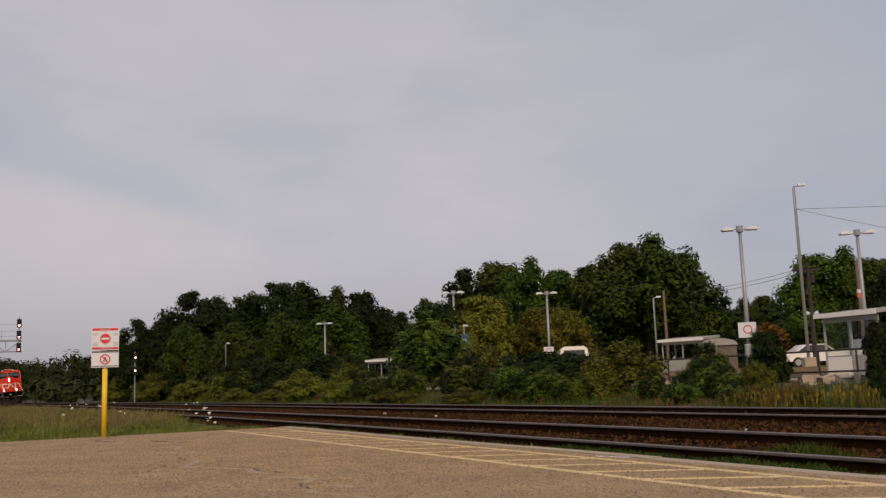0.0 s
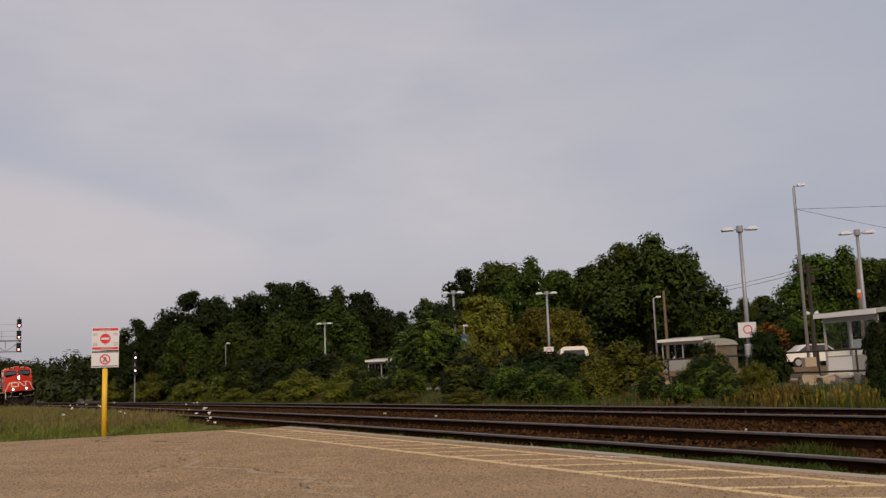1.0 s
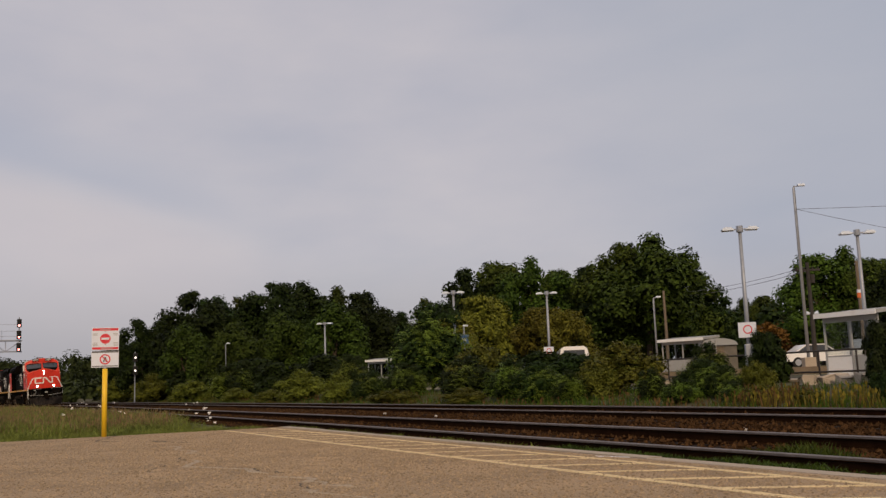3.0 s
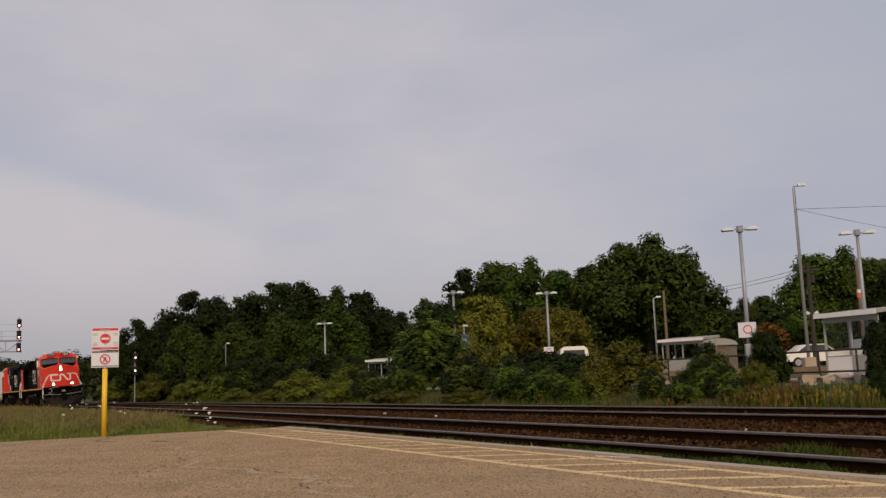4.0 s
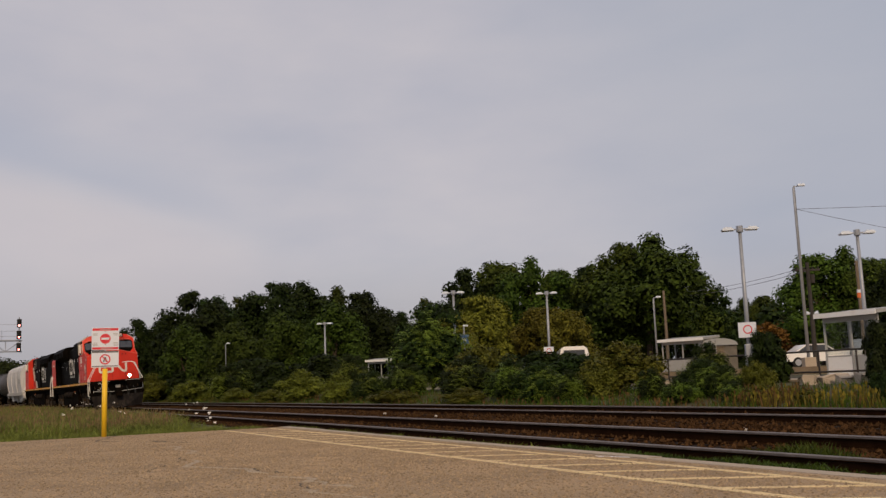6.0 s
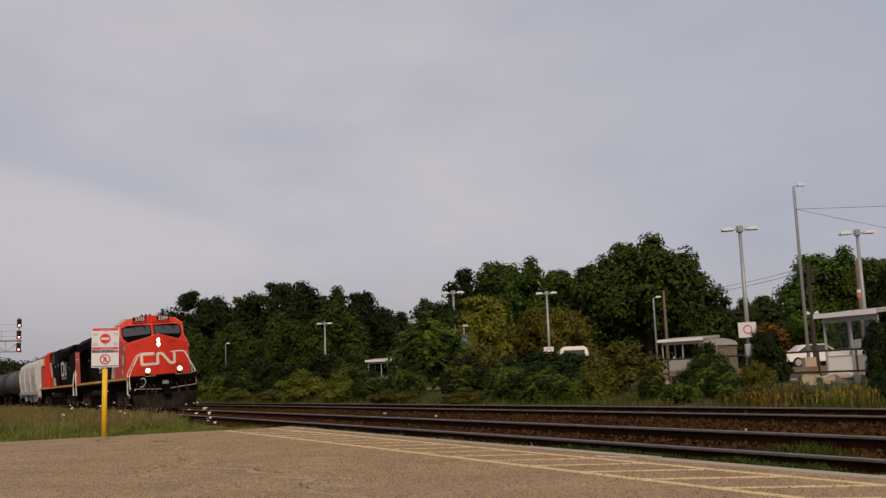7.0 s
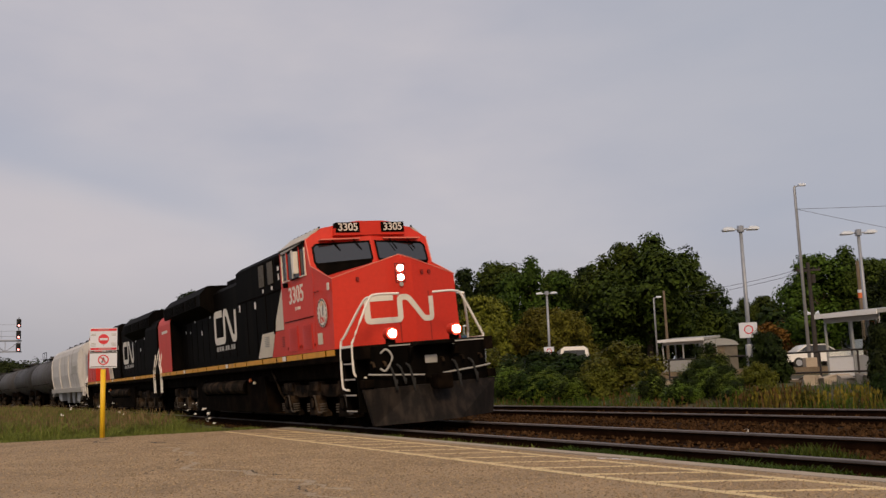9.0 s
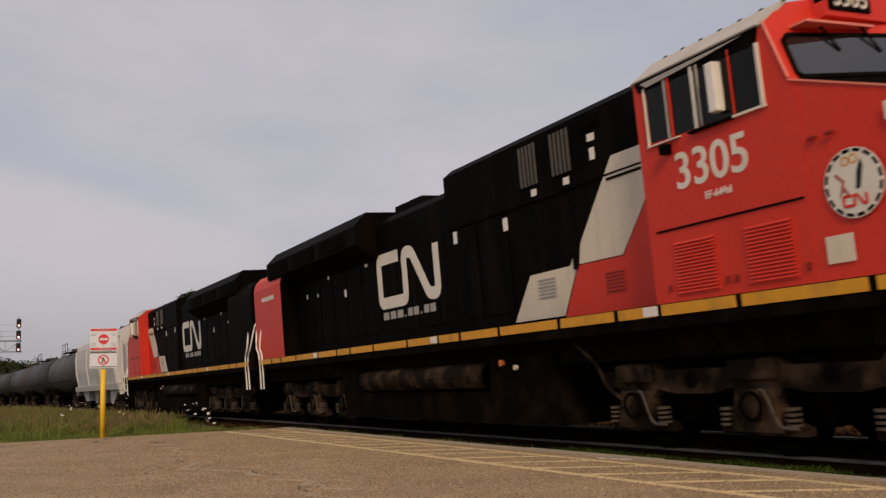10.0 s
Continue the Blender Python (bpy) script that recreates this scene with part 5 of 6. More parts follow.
    a = [pl.verts.new((x, y, 0.13)) for x, y in lo]
    c = [pl.verts.new((x, y, 0.86)) for x, y in hi]
    pl.faces.new(a)
    pl.faces.new(c)
    for i in range(6):
        pl.faces.new((a[i], a[(i + 1) % 6], c[(i + 1) % 6], c[i]))
    part("snowplough", pl, M_PLOUGH, T, "grimy steel snowplough")
    cp = box(B(), 1.1, 1.55, -0.13, 0.13, 0.78, 1.0, 0.03)
    box(cp, 1.5, 1.82, -0.2, 0.16, 0.74, 1.06, 0.06)
    part("coupler", cp, M_UNDER, T)
    part("coupler", box(B(), -21.0, -20.4, -0.13, 0.13, 0.78, 1.02, 0.03), M_UNDER, T)
    for y, sag in ((-0.95, 0.45), (-0.55, 0.5), (0.5, 0.5), (0.9, 0.42), (-0.75, 0.35)):
        part("air_hose", smooth_tube([(1.14, y, 1.3), (1.28, y + 0.02, 1.2), (1.34, y + 0.06, 1.3 - sag), (1.27, y + 0.1, 1.28 - sag), (1.2, y + 0.14, 1.0)], 0.025), M_TYRE, T)
    part("cable_loop", smooth_tube([(1.15, -1.1, 1.55), (1.22, -1.0, 1.62), (1.26, -0.9, 1.45), (1.24, -1.05, 1.2), (1.2, -1.15, 1.25)], 0.022), M_GREYMARK, T)
    for y in (-1.3, -1.05, 0.25, 0.72, 1.15):
        part("pipe_stub", tube(B(), [(1.12, y, 1.38), (1.22, y, 1.36), (1.26, y, 1.28)], 0.03, 8), M_BOGIE, T)
    for side in (-1, 1):
        part("corner_bracket", prism(B(), [(1.14, 1.66), (1.34, 1.62), (1.34, 1.56), (1.14, 1.3)], "y", side * 0.45, side * 0.5), M_BLACK, T)
        part("jack_pad", box(B(), 0.9, 1.2, side * 1.3, side * 1.5, 0.88, 1.05, 0.02), M_UNDER, T)
    part("cable_socket", box(B(), 1.14, 1.24, 0.45, 0.65, 1.42, 1.58, 0.02), M_UNDER, T)
    part("drop_plate", prism(B(), [(1.14, 1.74), (1.5, 1.72), (1.5, 1.66), (1.14, 1.62)], "y", -0.42, 0.42), M_BLACK, T)
    part("front_placard", box(B(), 1.141, 1.147, -0.12, 0.16, 1.28, 1.44), M_GREYMARK, T)
    for y in (-0.7, 0.7):
        part("uncoupling_lever", smooth_tube([(1.15, y * 2, 1.15), (1.25, y * 1.6, 1.12), (1.25, y * 0.3, 1.05)], 0.018), M_GREYMARK, T)
    # tank, reservoirs and pipes
    tk = [(-1.05, 0.38), (-0.95, 0.28), (0.95, 0.28), (1.05, 0.38), (1.05, 1.25), (-1.05, 1.25)]
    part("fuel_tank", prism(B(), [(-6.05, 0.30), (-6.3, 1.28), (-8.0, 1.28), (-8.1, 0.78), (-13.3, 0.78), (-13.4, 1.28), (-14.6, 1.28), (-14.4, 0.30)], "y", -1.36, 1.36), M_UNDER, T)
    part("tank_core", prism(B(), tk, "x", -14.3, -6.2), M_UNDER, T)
    for side in (-1, 1):
        for x0, x1 in ((-13.2, -10.9), (-10.6, -8.2)):
            part("air_reservoir", smooth_tube([(x0, side * 1.28, 1.02), (x0 + 0.06, side * 1.28, 1.02), (x1 - 0.06, side * 1.28, 1.02), (x1, side * 1.28, 1.02)], 0.2, 16), M_BOGIE, T)
        part("fuel_cap", disc(B(), (-7.6, side * 1.36, 1.2), (0, side, 0), 0.05, 0.06, 10), M_ORANGE, T)
        part("fuel_cap", disc(B(), (-7.2, side * 1.37, 1.12), (0, side, 0), 0.04, 0.05, 10), M_CREAM, T)
        part("brake_pipe", smooth_tube([(-5.8, side * 1.3, 1.4), (-5.3, side * 1.32, 1.1), (-5.2, side * 1.25, 0.8), (-4.9, side * 1.2, 0.6)], 0.03), M_BOGIE, T)
        part("sand_pipe", smooth_tube([(-0.2, side * 1.2, 1.2), (-0.1, side * 1.2, 0.7), (-0.2, side * 0.8, 0.25)], 0.025), M_BOGIE, T)
    sgn = 1 if lead else -1
    bogie(T, -2.73, 1.98, 3, 0.533, True, sgn)
    bogie(T, -16.9, 1.98, 3, 0.533, True, sgn)
    return T


def smooth_tube(pts, r, seg=8):
    """A tube along a path whose bends are rounded."""
    P = [Vector(p) for p in pts]
    out = []
    for i in range(len(P) - 1):
        p0, p1, p2, p3 = P[max(i - 1, 0)], P[i], P[i + 1], P[min(i + 2, len(P) - 1)]
        for k in range(4):
            t = k / 4
            out.append(0.5 * ((2 * p1) + (p2 - p0) * t + (2 * p0 - 5 * p1 + 4 * p2 - p3) * t * t + (3 * p1 - p0 - 3 * p2 + p3) * t ** 3))
    out.append(P[-1])
    return tube(B(), out, r, seg)


def hopper_car():
    T = thing("covered_hopper", (0, 0, 0), "dirty cream covered hopper wagon with curved ribbed sides", "freight wagon", "wagons of the train")
    sec = []
    for k in range(9):
        a = math.pi * (k / 8)
        sec.append((1.5 * math.cos(a), 3.75 + 0.75 * math.sin(a)))
    sec = [(1.42, 1.5), (1.56, 2.4), (1.56, 3.2)] + sec + [(-1.56, 3.2), (-1.56, 2.4), (-1.42, 1.5)]
    part("body", prism(B(), sec, "x", -7.6, 7.6), M_HOPPER, T, "cream steel hopper body")
    for k in range(4):
        x = -7.5 + k * 15.0 / 3
        for side in (-1, 1):
            part("rib", prism(B(), [(side * 1.43, 1.5), (side * 1.5, 1.5), (side * 1.62, 2.4), (side * 1.62, 3.2), (side * 1.55, 3.7), (side * 1.5, 3.7), (side * 1.56, 3.2), (side * 1.56, 2.4)], "x", x - 0.05, x + 0.05), M_HOPPER, T)
    for side in (-1, 1):
        part("side_sill", box(B(), -8.3, 8.3, side * 1.4, side * 1.58, 1.2, 1.52, 0.02), M_GREYMARK, T)
        part("marking_bar", box(B(), 4.2, 6.6, side * 1.565, side * 1.572, 2.42, 2.9), M_GREYMARK, T)
    part("running_board", box(B(), -7.8, 7.8, -0.4, 0.4, 4.5, 4.56), M_GALV, T)
    for k in range(5):
        part("hatch", disc(B(), (-6 + k * 3, 0, 4.48), (0, 0, 1), 0.45, 0.14, 16), M_UNDER, T)
    for end in (-1, 1):
        part("slope_sheet", prism(B(), [(end * 7.6, 1.5), (end * 5.4, 0.6), (end * 4.2, 0.6), (end * 4.2, 1.5)], "y", -1.3, 1.3), M_HOPPER, T)
        part("end_platform", box(B(), end * 7.6, end * 8.5, -1.45, 1.45, 1.05, 1.2), M_HOPPER, T)
        part("end_sill", box(B(), end * 8.36, end * 8.5, -1.5, 1.5, 0.95, 1.45, 0.02), M_HOPPER, T)
        for y in (-1.3, 1.3):
            part("corner_post", box(B(), end * 8.2, end * 8.32, y - 0.06, y + 0.06, 1.2, 3.9), M_HOPPER, T)
        part("brace", tube(B(), [(end * 8.25, -1.3, 3.8), (end * 7.6, -1.3, 3.9)], 0.05, 6), M_HOPPER, T)
        ld = B()
        for k in range(8):
            box(ld, end * 8.36, end * 8.40, 0.7, 1.25, 1.5 + k * 0.33, 1.53 + k * 0.33)
        part("ladder", ld, M_HOPPER, T)
        part("coupler", box(B(), end * 8.5, end * 8.95, -0.13, 0.13, 0.78, 1.02, 0.03), M_UNDER, T)
    for k in (-1, 0, 1):
        part("discharge_gate", prism(B(), [(k * 3 - 1.3, 1.5), (k * 3 + 1.3, 1.5), (k * 3 + 0.4, 0.45), (k * 3 - 0.4, 0.45)], "y", -1.0, 1.0), M_HOPPER, T)
    bogie(T, 6.2, 1.75, 2, 0.457, False)
    bogie(T, -6.2, 1.75, 2, 0.457, False)
    return T


def tank_car(mat, label):
    T = thing("tank_car", (0, 0, 0), label, "freight wagon", "wagons of the train")
    prof = [(-7.9, 0.02), (-7.85, 0.5), (-7.7, 0.95), (-7.45, 1.3), (-7.1, 1.5), (7.1, 1.5), (7.45, 1.3), (7.7, 0.95), (7.85, 0.5), (7.9, 0.02)]
    bm = B()
    rows = [[bm.verts.new((x, r * math.cos(a), 2.62 + r * math.sin(a))) for a in (2 * math.pi * j / 28 for j in range(28))] for x, r in prof]
    for a, b in zip(rows, rows[1:]):
        for j in range(28):
            bm.faces.new((a[j], a[(j + 1) % 28], b[(j + 1) % 28], b[j]))
    bm.faces.new(rows[0])
    bm.faces.new(rows[-1])
    smooth(part("tank", bm, mat, T))
    for x in (-5, -2.5, 2.5, 5):
        part("tank_seam", tube_ring(x, 1.51), mat, T)
    part("dome", disc(B(), (0, 0, 4.05), (0, 0, 1), 0.55, 0.32, 18), mat, T)
    part("platform", box(B(), -1.4, 1.4, -1.0, 1.0, 4.1, 4.15), M_UNDER, T)
    rails = B()
    for y in (-1.0, 1.0):
        tube(rails, [(-1.4, y, 4.75), (1.4, y, 4.75)], 0.025, 6)
        for x in (-1.4, 0, 1.4):
            tube(rails, [(x, y, 4.12), (x, y, 4.75)], 0.022, 6)
    part("platform_rail", rails, M_UNDER, T)
    part("centre_sill", box(B(), -8.4, 8.4, -0.3, 0.3, 0.8, 1.15), M_UNDER, T)
    for side in (-1, 1):
        part("side_rail", tube(B(), [(-7.4, side * 1.5, 2.0), (7.4, side * 1.5, 2.0)], 0.025, 6), M_UNDER, T)
    for end in (-1, 1):
        part("saddle", box(B(), end * 5.6, end * 7.0, -1.3, 1.3, 1.05, 1.6, 0.05), M_UNDER, T)
        part("end_platform", box(B(), end * 7.2, end * 8.4, -1.45, 1.45, 1.1, 1.18), M_UNDER, T)
        part("coupler", box(B(), end * 8.4, end * 8.85, -0.13, 0.13, 0.78, 1.02, 0.03), M_UNDER, T)
    bogie(T, 6.1, 1.75, 2, 0.457, False)
    bogie(T, -6.1, 1.75, 2, 0.457, False)
    return T


def tube_ring(x, r):
    bm = B()
    for j in range(28):
        a0, a1 = 2 * math.pi * j / 28, 2 * math.pi * (j + 1) / 28
        prism(bm, [(math.cos(a) * q, 2.62 + math.sin(a) * q) for q, a in ((r, a0), (r + 0.015, a0), (r + 0.015, a1), (r, a1))], "x", x - 0.04, x + 0.04)
    return bm


loco_a = locomotive("3305", True, "red and black diesel locomotive with cream slash and lit headlights")
loco_b = locomotive("", False, "second red and black diesel locomotive coupled cab-last")
hopper = hopper_car()
tank_a = tank_car(M_TANKGREY, "grimy grey tank wagon behind the hopper")
tank_b = tank_car(M_TANKCAR, "black tank wagon in the train")
# distance of each vehicle's own origin from the lead headlight, and whether it runs turned round
TRAIN = [(loco_a, 0.0, 0), (loco_b, -41.9, 180), (hopper, -53.0, 0), (tank_a, -70.8, 0), (tank_b, -88.5, 0)]
for k in range(3):
    TRAIN.append((copy_thing(tank_b if k % 2 else tank_a, pose(0, 0, 0)), -106.2 - 17.7 * k, 0))

RUN = [(0, -137.0), (1, -125.3), (2, -113.1), (3, -100.6), (4, -87.8), (5, -74.6), (6, -60.9), (7, -47.0), (8, -32.95), (9, -18.85), (9.5, -11.82), (10, -4.84)]


def train_pose(x, turn):
    return Matrix.Translation((x, on_curve(x, TRACK_Y), 0)) @ pose(0, 0, 0, 0, 0, math.degrees(-x / RADIUS)) @ pose(0, 0, 0, CANT) @ pose(0, 0, 0, 0, 0, turn)


def run_at(t):
    """The lead headlight's place at t, by the same smooth run."""
    ts, xs = [r[0] for r in RUN], [r[1] for r in RUN]
    i = max(0, min(len(ts) - 2, sum(1 for q in ts if q <= t) - 1))
    def slope(k):
        a, b = max(k - 1, 0), min(k + 1, len(ts) - 1)
        return (xs[b] - xs[a]) / (ts[b] - ts[a])
    h = ts[i + 1] - ts[i]
    u = (t - ts[i]) / h
    return (2 * u ** 3 - 3 * u ** 2 + 1) * xs[i] + (u ** 3 - 2 * u * u + u) * h * slope(i) + (3 * u * u - 2 * u ** 3) * xs[i + 1] + (u ** 3 - u * u) * h * slope(i + 1)


# ---- signs, lamps and station things ----
def sign_post():
    T = thing("warning_sign", (-22.85, 2.66, PAVED_Z), "two white and red warning signs on a yellow-sleeved post", "sign", turn=-8)
    smooth(part("post", tube(B(), [(0, 0, 0), (0, 0, 1.53)], 0.057, 16), M_YELLOW, T, "yellow plastic post sleeve"))
    part("post_core", box(B(), -0.03, 0.01, -0.025, 0.025, 1.5, 2.45), M_GALV, T)

    def board(name, z0, z1):
        return part(name, box(B(), 0.02, 0.035, -0.295, 0.295, z0, z1, 0.006), M_SIGNWHITE, T)
    a = board("upper_board", 1.955, 2.47)
    part("red_band", box(B(), 0.0355, 0.037, -0.28, 0.28, 2.40, 2.455), M_SIGNRED, a)
    part("red_band", box(B(), 0.0355, 0.037, -0.28, 0.28, 1.97, 2.02), M_SIGNRED, a)
    part("red_disc", disc(B(), (0.0355, 0, 2.215), (1, 0, 0), 0.115, 0.002, 28), M_SIGNRED, a)
    part("white_bar", box(B(), 0.038, 0.0395, -0.085, 0.085, 2.19, 2.24), M_SIGNWHITE, a)
    for y in (-0.22, 0.22):
        for z in (2.33, 2.30, 2.12, 2.09, 2.06):
            part("text_bar", box(B(), 0.0355, 0.037, y - random.uniform(0.04, 0.065), y + 0.05, z - 0.007, z + 0.007), M_INK, a)
    part("text_bar", box(B(), 0.0372, 0.0382, -0.12, 0.12, 2.42, 2.435), M_INK, a)
    part("text_bar", box(B(), 0.0372, 0.0382, -0.1, 0.16, 1.988, 2.003), M_INK, a)
    b = board("lower_board", 1.56, 1.935)
    part("grey_band", box(B(), 0.0355, 0.037, -0.285, 0.285, 1.895, 1.932), M_SIGNGREY, b)
    part("grey_band", box(B(), 0.0355, 0.037, -0.28, 0.28, 1.58, 1.60), M_SIGNGREY, b)
    part("ban_ring", ring(B(), (0.0355, 0, 1.745), "x", 0.09, 0.118, 0.002), M_SIGNRED, b)
    part("ban_slash", ribbon(B(), [(-0.07, 1.815), (0.07, 1.675)], 0.022, lambda u, v, w: (0.038 + w, u, v), 0.001), M_SIGNRED, b)
    part("ban_bar", prism(B(), [(-0.045, 1.68), (-0.015, 1.68), (0.0, 1.74), (0.015, 1.68), (0.045, 1.68), (0.018, 1.80), (-0.018, 1.80)], "x", 0.0357, 0.037), M_SIGNGREY, b)
    for z in (2.38, 2.08, 1.86, 1.62):
        part("bolt", disc(B(), (0.035, 0, z), (1, 0, 0), 0.012, 0.008, 6), M_GALV, T)


sign_post()


def platform_lamp(x, y, top, z0, sign=False, turn=0.0):
    T = thing("platform_lamp", (x, y, z0), "grey steel platform lamp with two flat heads" + (" and a white notice" if sign else ""), "lamp post", "platform lamps", turn)
    h = top - z0
    smooth(part("pole", tube(B(), [(0, 0, 0), (0, 0, h)], 0.095, 12, 0.065), M_GALV, T))
    part("base", box(B(), -0.25, 0.25, -0.25, 0.25, -0.5, 0.3, 0.03), M_CONCRETE, T)
    part("hub", tube(B(), [(0, 0, h - 0.12), (0, 0, h + 0.12)], 0.13, 12), M_GALV, T)
    for side in (-1, 1):
        arm = part("arm", tube(B(), [(0, 0, h - 0.02), (side * 0.28, 0, h)], 0.03, 8), M_GALV, T)
        hd = prism(B(), [(side * 0.22, -0.05), (side * 0.34, 0.07), (side * 0.6, 0.06), (side * 0.70, -0.01), (side * 0.66, -0.06)], "y", -0.2, 0.2)
        hd.transform(Matrix.Translation((0, 0, h)))
        part("lamp_head", hd, M_LAMPHEAD, arm, "pale flat lamp head")
    if sign:
        nb = part("notice_board", box(B(), -0.33, 0.33, -0.16, -0.12, 1.75, 2.33, 0.01), M_SIGNWHITE, T, "white notice with a red ring")
        nb.matrix_basis = pose(0, 0, 0, 0, 0, 40 - turn)
        part("notice_ring", ring(B(), (0.02, -0.163, 2.06), "y", 0.13, 0.17, -0.003), M_SIGNRED, nb)
        part("cabinet", box(B(), -0.16, 0.16, -0.2, 0.1, 0.2, 1.5, 0.02), M_GALV, T)


for lx, ly, lt, sg in ((-27.2, 26.5, 6.36, True), (-26.6, 32.3, 6.35, False), (-51.5, 33.1, 6.38, True), (-78.1, 27.2, 6.34, False), (-51.5, 26.3, 6.34, False)):
    platform_lamp(lx, ly, lt, ground_z(ly + lx * lx / (2 * RADIUS)), sg, 55)


def single_lamp(x, y, top, reach, label, mat=M_GALV, r=0.08, turn=60):
    z0 = ground_z(y + x * x / (2 * RADIUS))
    T = thing("street_lamp", (x, y, z0), label, "street lamp", "street lamps", turn)
    h = top - z0
    smooth(part("pole", tube(B(), [(0, 0, 0), (0, 0, h - 0.1), (0.05, 0, h)], r, 10, r * 0.6), mat, T))
    part("arm", tube(B(), [(0, 0, h - 0.05), (reach, 0, h + 0.02)], 0.03, 8), mat, T)
    part("lamp_head", box(B(), reach * 0.6, reach + 0.25, -0.12, 0.12, h - 0.02, h + 0.1, 0.03), M_LAMPHEAD, T)
    part("base", box(B(), -0.3, 0.3, -0.3, 0.3, -0.3, 0.72 if r > 0.09 else 0.1, 0.04), M_CONCRETE, T)


single_lamp(-36.4, 39.6, 10.77, 0.35, "very tall slim grey lamp pole on a concrete base", r=0.095)
single_lamp(-55.6, 45.1, 6.58, 0.3, "thin grey lamp post with one small head")
single_lamp(-92.2, 21.9, 5.4, 0.15, "thin lamp post with a pale globe at the wood's edge", r=0.06)


def utility_pole(x, y, top, mat, label, arm, band=False):
    z0 = ground_z(y + x * x / (2 * RADIUS))
    T = thing("utility_pole", (x, y, z0), label, "utility pole", turn=60)
    h = top - z0
    part("pole", tube(B(), [(0, 0, -0.3), (0.02, 0, h * 0.5), (0, 0, h)], 0.15, 10, 0.1), mat, T)
    if arm:
        part("crossarm", box(B(), -0.7, 0.7, -0.05, 0.05, h - 0.5, h - 0.38), mat, T)
        for k in (-0.6, -0.3, 0.3, 0.6):
            part("insulator", disc(B(), (k, 0, h - 0.38), (0, 0, 1), 0.04, 0.12, 8), mat, T)
        part("transformer", tube(B(), [(0.25, 0.1, h - 1.2), (0.25, 0.1, h - 0.7)], 0.15, 12), mat, T)
        for k in (-0.35, 0.35):
            part("flood_lamp", tube(B(), [(k * 0.4, -0.1, h - 3.0), (k, -0.15, h - 2.95)], 0.06, 8, 0.13), M_LAMPHEAD, T)
    if band:
        part("orange_band", tube(B(), [(0, 0, h * 0.64), (0, 0, h * 0.69)], 0.14, 10), M_ORANGE, T)
        part("white_band", tube(B(), [(0, 0, h * 0.69), (0, 0, h * 0.72)], 0.14, 10), M_SIGNWHITE, T)


utility_pole(-39.4, 43.4, 7.06, M_DARKPOLE, "dark timber pole with a short crossarm and lamps", True)
utility_pole(-63.1, 52.3, 7.95, M_WOODPOLE, "bare weathered timber pole before the trees", False)
utility_pole(-40.2, 48.5, 7.4, M_WOODPOLE, "pale timber pole with an orange band", False, True)


def wire(a, b, sag, r=0.012):
    a, b = Vector(a), Vector(b)
    pts = [a.lerp(b, k / 12) - Vector((0, 0, sag * 4 * (k / 12) * (1 - k / 12))) for k in range(13)]
    tagged(part("overhead_wire", tube(B(), pts, r, 5), M_WIRE), "thin dark overhead wire strung between poles", "wire", "overhead wires")


wire((-36.2, 39.4, 9.45), (-30.0, 75.0, 12.0), 0.25)
wire((-36.2, 39.4, 9.45), (-31.0, 68.0, 6.2), 0.5)
wire((-100.0, 74.0, 12.6), (-39.4, 43.4, 6.8), 1.2, 0.015)
wire((-100.0, 76.0, 11.8), (-39.6, 43.6, 6.6), 1.0, 0.015)


def blue_sign():
    T = thing("station_sign", (-51.6, 27.0, 0.3), "small blue station sign on a thin grey post", "sign", turn=55)
    part("post", tube(B(), [(0, 0, 0), (0, 0, 4.0)], 0.05, 8), M_GALV, T)
    p = part("panel", box(B(), -0.27, 0.27, -0.06, -0.03, 2.85, 3.45, 0.02), M_BLUE, T)
    part("white_mark", box(B(), -0.12, 0.12, -0.065, -0.06, 3.05, 3.25), M_SIGNWHITE, p)
    part("small_lamp", box(B(), -0.05, 0.25, -0.08, 0.08, 3.95, 4.05, 0.02), M_LAMPHEAD, T)


blue_sign()

far_platform = thing("far_platform", (0, 0, 0), "low pale concrete platform behind the weeds", "platform", kind="structure")
for k in range(24):
    x1 = -17.0 - k * 2.5
    strip("platform_slab", x1 - 2.48, x1, 28.0, 35.5, 0.50 + random.uniform(-0.01, 0.01), 0.45, M_CONCRETE, far_platform)
strip("car_park", -70, -20, 36.0, 60.0, 1.0, 0.5, M_ASPHALT, far_platform)


